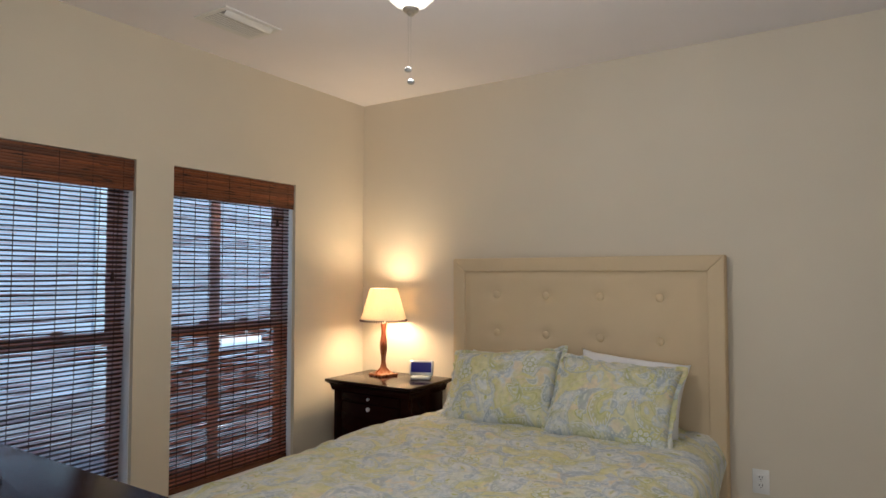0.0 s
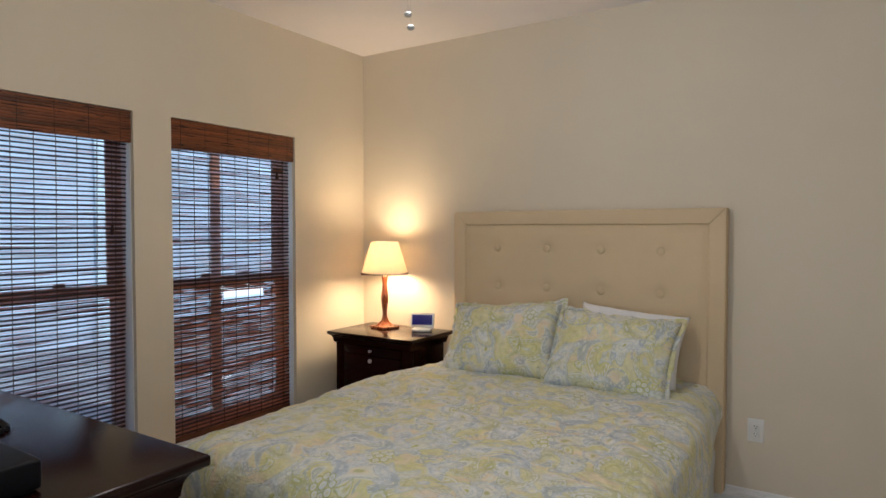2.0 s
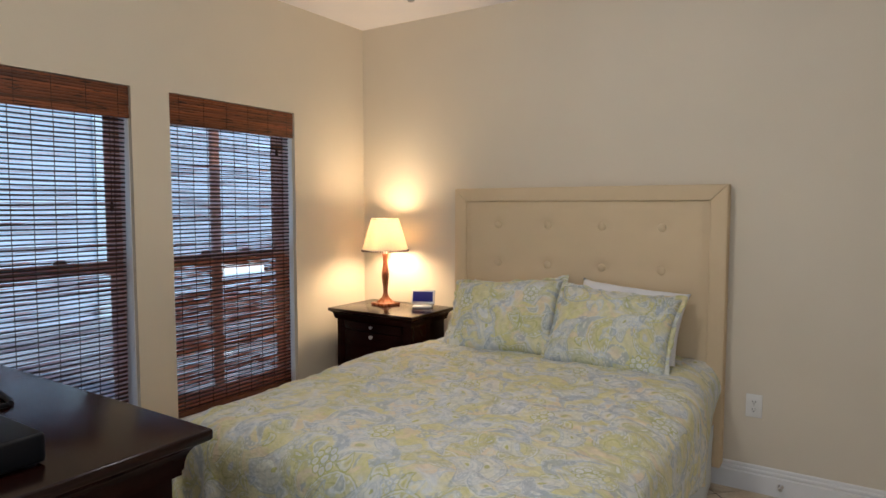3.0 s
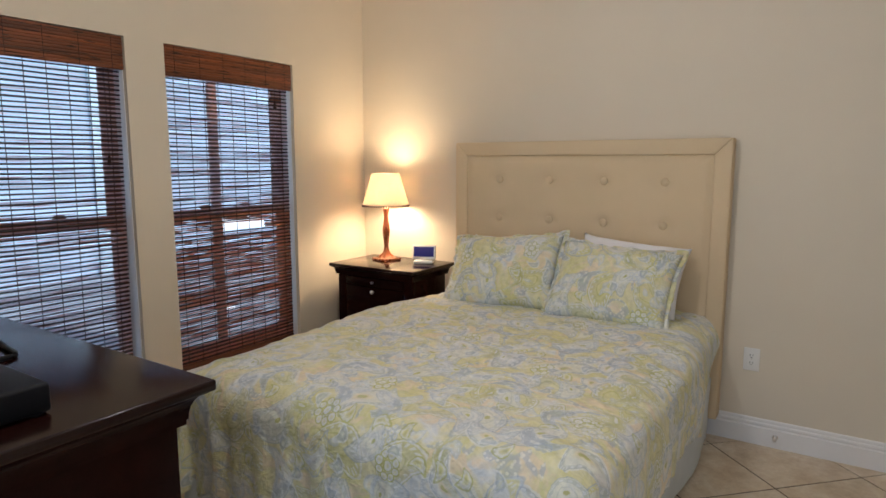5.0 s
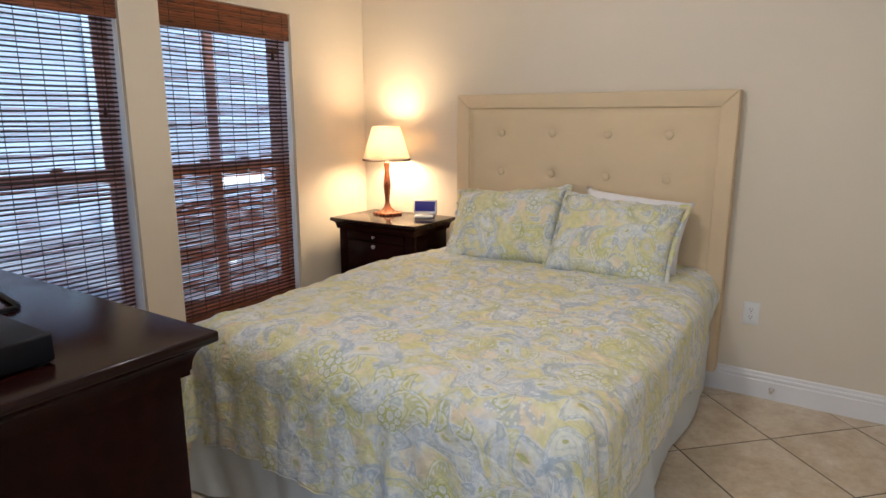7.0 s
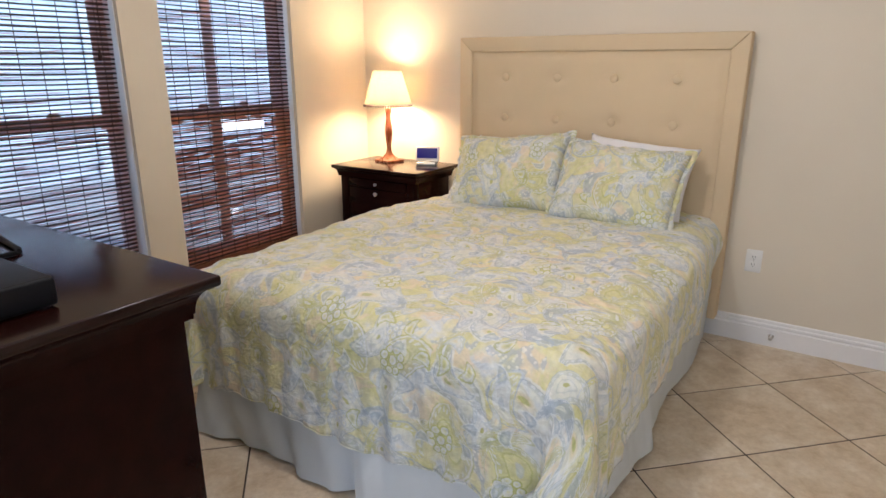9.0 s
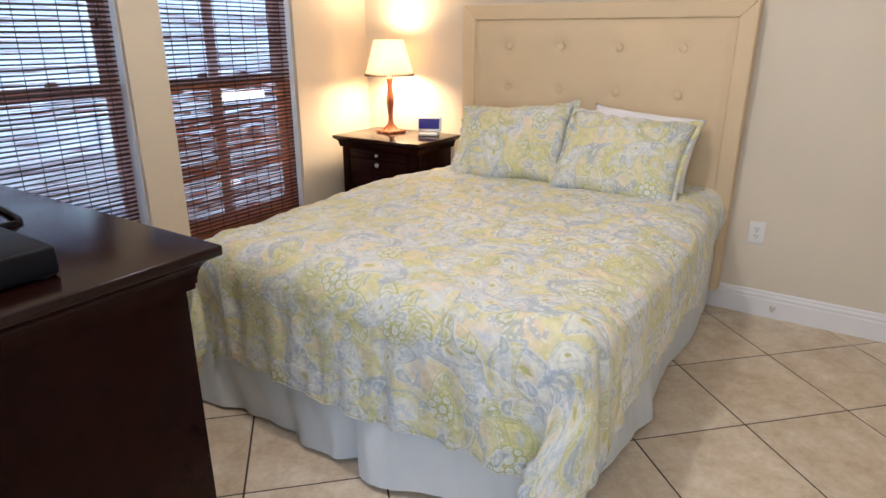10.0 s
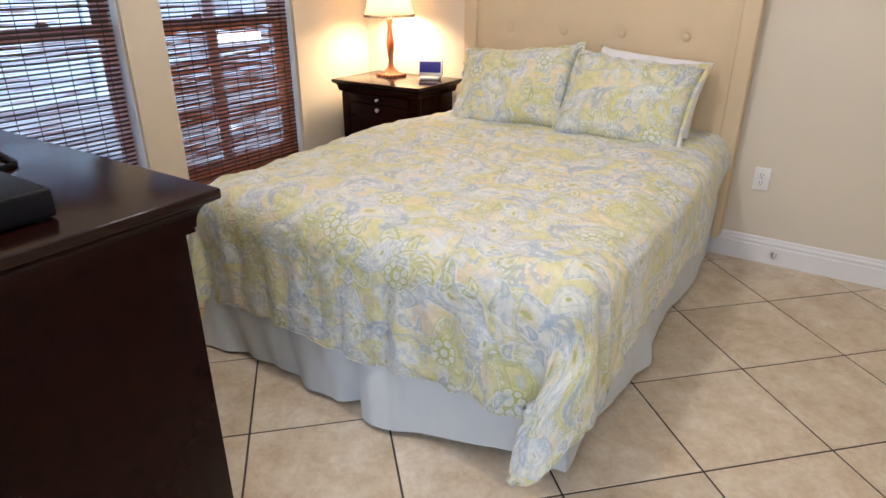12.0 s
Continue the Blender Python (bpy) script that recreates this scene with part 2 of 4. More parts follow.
    def laid(col, dist, rand, bands, share, strong):
        out = None
        for hue, stops in bands:
            r = ramp(n, stops, "LINEAR")
            l.new(dist, r.inputs[0])
            out = r.outputs[0] if out is None else mix_node(n, l, math_node(n, l, "GREATER_THAN", rand[1], hue), out, r.outputs[0])
        inside = ramp(n, [(0.955, (strong,) * 3), (0.99, (0, 0, 0))])
        l.new(dist, inside.inputs[0])
        keep = math_node(n, l, "MULTIPLY", inside.outputs[0], math_node(n, l, "LESS_THAN", rand[2], share))
        return mix_node(n, l, keep, col, out), keep

    def drop(col, scale, size, seed, loose, bend, narrow, slim, beads, share, bands, strong=0.66):
        """Bent drops in coloured bands, with a row of white beads along the rim."""
        x, y, rand = cell(scale, size, seed, loose)
        y = math_node(n, l, "MULTIPLY_ADD", math_node(n, l, "MULTIPLY", x, x), bend, math_node(n, l, "SUBTRACT", y, 0.25 * bend))
        y = math_node(n, l, "MULTIPLY", y, math_node(n, l, "MAXIMUM", math_node(n, l, "MULTIPLY_ADD", x, narrow, slim), 0.8))
        dist = length(x, y)
        col, keep = laid(col, dist, rand, bands, share, strong)
        ripple = math_node(n, l, "SINE", math_node(n, l, "MULTIPLY", math_node(n, l, "ARCTAN2", y, x), beads))
        ring = math_node(n, l, "LESS_THAN", math_node(n, l, "ABSOLUTE", math_node(n, l, "SUBTRACT", dist, 0.75)), 0.06)
        bead = math_node(n, l, "MULTIPLY", math_node(n, l, "MULTIPLY", ring, math_node(n, l, "GREATER_THAN", ripple, 0.1)), keep)
        return mix_node(n, l, bead, col, W_)

    def flower(col, scale, size, seed, petals, share, line, heart):
        """A ring of round petals, each outlined, about an outlined heart."""
        x, y, rand = cell(scale, size, seed, 0.7)
        dist = length(x, y)
        turn = math_node(n, l, "MULTIPLY", math_node(n, l, "ARCTAN2", y, x), petals / (2 * math.pi))
        a = math_node(n, l, "MULTIPLY", math_node(n, l, "SUBTRACT", math_node(n, l, "FRACT", turn), 0.5), 2 * math.pi / petals)
        px = math_node(n, l, "SUBTRACT", math_node(n, l, "MULTIPLY", dist, math_node(n, l, "COSINE", a)), 0.66)
        py = math_node(n, l, "MULTIPLY", dist, math_node(n, l, "SINE", a))
        near = math_node(n, l, "MINIMUM", math_node(n, l, "DIVIDE", length(px, py), 0.31), math_node(n, l, "DIVIDE", dist, 0.36))
        return laid(col, near, rand, [(0.0, [(0.0, heart), (0.42, W_), (0.66, W_), (0.74, line), (0.95, line)])], share, 0.72)[0]

    big = [(0.0, [(0.0, G_), (0.10, G_), (0.14, W_), (0.30, W_), (0.34, L_), (0.40, W_), (0.62, W_), (0.66, L_), (0.84, L_), (0.88, W_), (0.95, B_)]),
           (0.30, [(0.0, W_), (0.14, L_), (0.20, Y_), (0.42, Y_), (0.46, G_), (0.52, Y_), (0.64, M_), (0.84, M_), (0.87, W_), (0.91, W_), (0.95, G_)]),
           (0.60, [(0.0, G_), (0.12, G_), (0.18, P_), (0.36, W_), (0.44, W_), (0.60, W_), (0.66, L_), (0.84, B_), (0.88, W_), (0.95, W_)]),
           (0.80, [(0.0, L_), (0.18, L_), (0.24, W_), (0.60, W_), (0.65, Y_), (0.85, Y_), (0.89, L_), (0.95, B_)])]
    col = drop(col, 4.6, 0.128, 0.0, 0.6, 0.55, 1.1, 2.05, 24.0, 0.95, big)
    col = drop(col, 5.2, 0.092, 2.3, 0.75, 0.7, 1.2, 2.2, 18.0, 0.80, big)
    leaf = [(0.0, [(0.0, W_), (0.15, W_), (0.22, G_), (0.62, M_), (0.84, M_), (0.90, W_), (0.95, G_)]),
            (0.5, [(0.0, L_), (0.15, W_), (0.25, B_), (0.62, B_), (0.84, B_), (0.90, W_), (0.95, L_)])]
    col = drop(col, 5.0, 0.094, 3.3, 0.8, 0.8, 1.9, 3.6, 16.0, 0.62, leaf)
    col = flower(col, 3.0, 0.052, 7.1, 8, 0.55, G_, Y_)
    col = flower(col, 4.1, 0.034, 8.3, 6, 0.40, L_, Y_)
    tiny = [(0.0, [(0.0, W_), (0.3, L_), (0.6, B_), (0.85, W_)]), (0.4, [(0.0, G_), (0.35, Y_), (0.6, W_), (0.85, G_)]), (0.7, [(0.0, P_), (0.4, W_), (0.8, L_)])]
    col = drop(col, 11.0, 0.034, 5.7, 0.8, 0.6, 1.2, 1.8, 9.0, 0.55, tiny, 0.65)
    blot = noise_node(n, l, uv, 34, 5, 0.65)
    br = ramp(n, [(0.3, (0.80, 0.82, 0.84)), (0.62, (1, 1, 1))])
    l.new(blot.outputs[0], br.inputs[0])
    col = mix_node(n, l, 1.0, col, br.outputs[0], "MULTIPLY")
    l.new(col, b.inputs["Base Color"])
    b.inputs["Roughness"].default_value = 0.85
    b.inputs["Sheen Weight"].default_value = 0.25
    fine, pucker = noise_node(n, l, uv, 500, 3), noise_node(n, l, uv, 24, 4, 0.55, 0.6)
    h = math_node(n, l, "MULTIPLY_ADD", fine.outputs[0], 0.08, pucker.outputs[0])
    bump_to(n, l, b, h, 0.7, 0.016)
    return m


PAISLEY = paisley_material()


# ---- mesh helpers ----
def thing(name, x=0, y=0, z=0, rz=0, label="", category="", group="", kind=""):
    ob = new(name)
    ob.empty_display_size = 0.1
    ob.matrix_world = pose(x, y, z, 0, 0, rz)
    return tagged(ob, label, category, group, kind)


def mesh_of(name, bm, material, smooth=None):
    me = bpy.data.meshes.new(name)
    bmesh.ops.recalc_face_normals(bm, faces=bm.faces[:])
    if smooth is not None:
        for f in bm.faces:
            f.smooth = True
    bm.to_mesh(me)
    bm.free()
    me.materials.append(material)
    if smooth is not None:
        me.set_sharp_from_angle(angle=radians(smooth))
    return me


def part(name, bm, material, parent=None, label="", smooth=35, m=None):
    ob = new(name, mesh_of(name, bm, material, smooth))
    if parent is not None:
        ob.parent = parent
    if m is not None:
        ob.matrix_basis = m
    return tagged(ob, label)


def shared(name, me, parent, m, label=""):
    ob = new(name, me)
    ob.parent = parent
    ob.matrix_basis = m
    return tagged(ob, label)


def box(bm, x0, x1, y0, y1, z0, z1, bevel=0.0, seg=2):
    r = bmesh.ops.create_cube(bm, size=1.0)
    vs = r["verts"]
    for v in vs:
        v.co = Vector(((x0 + x1) / 2 + v.co.x * (x1 - x0), (y0 + y1) / 2 + v.co.y * (y1 - y0), (z0 + z1) / 2 + v.co.z * (z1 - z0)))
    if bevel:
        bmesh.ops.bevel(bm, geom=list({e for v in vs for e in v.link_edges}), offset=bevel, segments=seg, affect="EDGES", profile=0.5)
    return bm


def boxed(*a, bevel=0.0, seg=2):
    return box(bmesh.new(), *a, bevel=bevel, seg=seg)


def lathe(profile, segs=32, m=None, bm=None):
    """Turns (radius, height) pairs round the z axis."""
    bm = bm or bmesh.new()
    rings = []
    for r, z in profile:
        if r < 1e-5:
            rings.append([bm.verts.new((0, 0, z))])
        else:
            rings.append([bm.verts.new((r * math.cos(2 * math.pi * k / segs), r * math.sin(2 * math.pi * k / segs), z)) for k in range(segs)])
    for a, b in zip(rings, rings[1:]):
        for k in range(segs):
            j = (k + 1) % segs
            if len(a) == 1 and len(b) == 1:
                continue
            if len(a) == 1:
                bm.faces.new((a[0], b[k], b[j]))
            elif len(b) == 1:
                bm.faces.new((a[k], a[j], b[0]))
            else:
                bm.faces.new((a[k], a[j], b[j], b[k]))
    if m is not None:
        for ring in rings:
            for v in ring:
                v.co = m @ v.co
    return bm


def tube(points, radius, segs=8, bm=None):
    bm = bm or bmesh.new()
    rings = []
    pts = [Vector(p) for p in points]
    for k, p in enumerate(pts):
        d = (pts[min(k + 1, len(pts) - 1)] - pts[max(k - 1, 0)]).normalized()
        a = d.orthogonal().normalized()
        b = d.cross(a)
        rings.append([bm.verts.new(p + radius * (math.cos(2 * math.pi * j / segs) * a + math.sin(2 * math.pi * j / segs) * b)) for j in range(segs)])
    for a, b in zip(rings, rings[1:]):
        for j in range(segs):
            bm.faces.new((a[j], a[(j + 1) % segs], b[(j + 1) % segs], b[j]))
    bm.faces.new(rings[0])
    bm.faces.new(rings[-1])
    return bm


def sweep_profile(profile, path, closed=False):
    """Extrudes a profile of (out, up) pairs along a level path of (x, y); out is to the right of the way."""
    bm = bmesh.new()
    n, rings = len(path), []
    for k in range(n):
        p = Vector(path[k])
        a = (p - Vector(path[k - 1])).normalized() if (k > 0 or closed) else None
        b = (Vector(path[(k + 1) % n]) - p).normalized() if (k < n - 1 or closed) else None
        na = Vector((a.y, -a.x)) if a else None
        nb = Vector((b.y, -b.x)) if b else None
        if na and nb:
            s = (na + nb).normalized()
            s = s / max(0.2, s.dot(na))
        else:
            s = na or nb
        rings.append([bm.verts.new((p.x + s.x * o, p.y + s.y * o, u)) for o, u in profile])
    m = len(profile)
    for k in range(n if closed else n - 1):
        A, B = rings[k], rings[(k + 1) % n]
        for j in range(m):
            bm.faces.new((A[j], A[(j + 1) % m], B[(j + 1) % m], B[j]))
    if not closed:
        bm.faces.new(rings[0])
        bm.faces.new(rings[-1])
    return bm


def patch(nu, nv, f, bm=None, uv=True):
    """A grid of nu x nv cells through the points f(u, v), u and v from 0 to 1; f gives (x, y, z, s, t), s and t in metres of cloth."""
    bm = bm or bmesh.new()
    layer = bm.loops.layers.uv.verify()
    vs = [[None] * (nv + 1) for _ in range(nu + 1)]
    st = {}
    for i in range(nu + 1):
        for j in range(nv + 1):
            x, y, z, s, t = f(i / nu, j / nv)
            v = vs[i][j] = bm.verts.new((x, y, z))
            st[v] = (s, t)
    for i in range(nu):
        for j in range(nv):
            q = bm.faces.new((vs[i][j], vs[i + 1][j], vs[i + 1][j + 1], vs[i][j + 1]))
            for loop in q.loops:
                loop[layer].uv = st[loop.vert]
    return bm


def smoothstep(a, b, x):
    x = min(1, max(0, (x - a) / (b - a)))
    return x * x * (3 - 2 * x)


# ---- the room ----
H = 2.703
X1, Y1, JOG, YE = 3.95, -3.27, 1.95, -4.40
WINDOWS = {"window_1": (-2.60, -1.735), "window_2": (-1.530, -0.667)}
WZ0, WZ1, OUT = 0.30, 2.043, -0.16


def wall(name, *spans, label):
    bm = bmesh.new()
    for s in spans:
        box(bm, *s)
    ob = new(name, mesh_of(name, bm, WALL))
    return tagged(ob, label, "wall", kind="structure")


wall("wall_north", (-0.16, X1 + 0.15, 0, 0.15, -0.05, H + 0.1), label="plain beige painted bedroom wall behind the bed")
wall("wall_west", (OUT, 0, YE - 0.15, -2.60, -0.05, H + 0.1), (OUT, 0, -1.735, -1.530, -0.05, H + 0.1), (OUT, 0, -0.667, 0, -0.05, H + 0.1),
     (OUT, 0, -2.60, -1.735, -0.05, WZ0), (OUT, 0, -2.60, -1.735, WZ1, H + 0.1),
     (OUT, 0, -1.530, -0.667, -0.05, WZ0), (OUT, 0, -1.530, -0.667, WZ1, H + 0.1), label="beige painted wall with two tall recessed windows")
wall("wall_south", (0, JOG, Y1 - 0.15, Y1, -0.05, H + 0.1), label="plain beige painted wall behind the dresser")
wall("wall_jog", (JOG - 0.15, JOG, YE, Y1 - 0.15, -0.05, H + 0.1), label="plain beige painted wall of the entry nook")
# the opening in this unseen wall is made up to hold the fill lamp
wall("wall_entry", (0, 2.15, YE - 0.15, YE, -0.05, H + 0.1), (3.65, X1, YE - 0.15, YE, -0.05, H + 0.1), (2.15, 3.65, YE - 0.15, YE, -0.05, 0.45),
     (2.15, 3.65, YE - 0.15, YE, 2.25, H + 0.1), label="unseen beige painted wall of the entry nook, opening added for the fill light")
wall("wall_east", (X1, X1 + 0.15, YE - 0.15, 0, -0.05, H + 0.1), label="plain beige painted side wall")
ceiling = tagged(part("ceiling", boxed(-0.16, X1 + 0.15, YE - 0.15, 0.15, H, H + 0.25), CEIL, smooth=None), "flat off-white painted ceiling", "ceiling", kind="structure")

BASE = [(0, 0), (0.018, 0), (0.018, 0.092), (0.014, 0.096), (0.011, 0.098), (0.013, 0.103), (0.015, 0.110), (0.013, 0.117), (0.007, 0.119), (0.008, 0.126), (0.006, 0.134), (0.001, 0.139), (0, 0.139)]
for name, path in (("baseboard_north", [(0, 0), (X1, 0)]), ("baseboard_west", [(0, Y1), (0, 0)]), ("baseboard_east", [(X1, 0), (X1, YE)]),
                   ("baseboard_south", [(JOG, YE), (JOG, Y1), (0, Y1)])):
    tagged(part(name, sweep_profile(BASE, path), TRIM, smooth=30), "white moulded baseboard", "baseboard", kind="structure")


def window(name, y0, y1):
    """A double-hung window in its reveal: brown frame, two sashes with a meeting rail, lock, panes and a white sill."""
    w = thing(name, OUT, (y0 + y1) / 2, WZ0, label="tall double-hung window with dark frame behind a bamboo blind", category="window", kind="structure")
    h, z1 = (y1 - y0) / 2, WZ1 - WZ0
    bm = bmesh.new()
    for s in ((0, 0.055, -h, -h + 0.024, 0, z1), (0, 0.055, h - 0.024, h, 0, z1), (0, 0.055, -h + 0.024, h - 0.024, 0, 0.045), (0, 0.055, -h + 0.024, h - 0.024, z1 - 0.045, z1)):
        box(bm, *s, bevel=0.004, seg=1)
    part("window_frame", bm, BRONZE, w, smooth=None)
    mid = 0.86
    for nm, x, a, b in (("lower_sash", 0.028, 0.045, mid + 0.03), ("upper_sash", 0.004, mid - 0.03, z1 - 0.045)):
        bm = bmesh.new()
        g = h - 0.024
        for s in ((x, x + 0.022, -g, -g + 0.036, a, b), (x, x + 0.022, g - 0.036, g, a, b), (x, x + 0.022, -g + 0.036, g - 0.036, a, a + 0.06), (x, x + 0.022, -g + 0.036, g - 0.036, b - 0.06, b)):
            box(bm, *s, bevel=0.003, seg=1)
        sash = part(nm, bm, BRONZE, w, smooth=None)
        pane = part("pane", boxed(x + 0.009, x + 0.013, -g + 0.036, g - 0.036, a + 0.06, b - 0.06), GLASS, sash, "clear glass pane", smooth=None)
        pane.visible_shadow = False
    for y in (-0.14, 0.14):
        part("sash_lock", lathe([(0, 0.022), (0.020, 0.020), (0.026, 0.008), (0.030, 0)], 12, pose(0.030, y, mid + 0.03)), BRONZE, w)
    # added white strips: the bright edge of the reveal put in as colour
    for a, b in ((-h + 0.0005, -h + 0.005), (h - 0.005, h - 0.0005)):
        part("jamb_bright_strip", boxed(0.057, 0.136, a, b, 0.02, z1 - 0.001, bevel=0.001, seg=1), TRIM, w, "white strip added to brighten the jamb", smooth=None)
    part("window_sill", boxed(0.057, 0.158, -h + 0.001, h - 0.001, 0.001, 0.018, bevel=0.004), TRIM, w, "white painted sill")
    return w


for nm, (a, b) in WINDOWS.items():
    window(nm, a, b)

# ---- furniture and things ----
BX, TOP = 1.638, 0.682


def bed():
    b = thing("bed", BX, -1.12, 0, label="queen bed with mattress and box spring, fully covered by bedding", category="bed")
    part("box_spring", boxed(-0.755, 0.755, -0.90, 1.0, 0.16, 0.36, bevel=0.02), MATTRESS, b)
    part("mattress", boxed(-0.74, 0.74, -0.95, 1.0, 0.362, 0.61, bevel=0.05, seg=4), MATTRESS, b)
    bm = bmesh.new()
    for s in ((-0.74, -0.70, -0.89, 0.99, 0.12, 0.158), (0.70, 0.74, -0.89, 0.99, 0.12, 0.158), (-0.70, 0.70, -0.89, -0.85, 0.12, 0.158), (-0.70, 0.70, 0.95, 0.99, 0.12, 0.158)):
        box(bm, *s, bevel=0.003)
    part("bed_frame", bm, BLACK, b)
    for x in (-0.72, 0.72):
        for y in (-0.80, 0.97):
            part("leg", boxed(x - 0.02, x + 0.02, y - 0.02, y + 0.02, 0, 0.119, bevel=0.004), BLACK, b)


def headboard():
    w, z0, z1, bw = 0.800, 0.12, 1.572, 0.082
    h = thing("headboard", 1.637, -0.012, 0, label="tall tan upholstered headboard with eight tufted buttons", category="headboard")
    buttons = [(-0.494 + 0.3247 * i, z) for i in range(4) for z in (1.348, 1.118)]

    def face(u, v):
        x, z = (u - 0.5) * 2 * (w - bw + 0.004), z0 + 0.02 + v * (z1 - bw - z0 - 0.016)
        e = min(w - bw - abs(x), z1 - bw - z, 0.05)
        d = 0.088 - 0.012 * (1 - smoothstep(0, 0.045, e))
        for bx, bz in buttons:
            r = math.hypot(x - bx, (z - bz))
            d -= 0.014 * math.exp(-(r / 0.035) ** 2) + 0.004 * math.exp(-((z - bz) / 0.03) ** 2 - ((x - bx) / 0.12) ** 2)
        return x, -d, z, x, z

    bm = patch(96, 80, face)
    part("tufted_panel", bm, LINEN, h, smooth=60)
    part("backing_board", boxed(-w + 0.02, w - 0.02, -0.045, 0.0, z0, z1 - 0.02), LINEN, h)

    def border(pts):
        bm = bmesh.new()
        top = [bm.verts.new((x, -0.094, z)) for x, z in pts]
        bot = [bm.verts.new((x, -0.002, z)) for x, z in pts]
        bm.faces.new(top)
        bm.faces.new(bot[::-1])
        for k in range(4):
            bm.faces.new((top[k], top[(k + 1) % 4], bot[(k + 1) % 4], bot[k]))
        bmesh.ops.bevel(bm, geom=bm.edges[:], offset=0.007, segments=3, affect="EDGES", profile=0.5)
        return bm

    part("border", border([(-w, z1), (w, z1), (w - bw, z1 - bw), (-w + bw, z1 - bw)]), LINEN, h, smooth=40)
    part("border", border([(-w, z0), (-w, z1), (-w + bw, z1 - bw), (-w + bw, z0)]), LINEN, h, smooth=40)
    part("border", border([(w, z0), (w, z1), (w - bw, z1 - bw), (w - bw, z0)]), LINEN, h, smooth=40)
    for s in (-1, 1):
        part("leg", boxed(s * 0.70 - 0.03, s * 0.70 + 0.03, -0.035, -0.005, 0, z0), ESPRESSO, h)
    me = None
    for bx, bz in buttons:
        m = pose(bx, -0.072, bz, 90, 0, 0)
        if me is None:
            ob = part("button", lathe([(0.019, 0), (0.022, 0.006), (0.020, 0.013), (0.012, 0.017), (0, 0.018)], 20), LINEN, h, m=m)
            me = ob.data
        else:
            shared("button", me, h, m)


CLOTH_A, CLOTH_DROP, CLOTH_R = 0.765, 0.46, 0.080


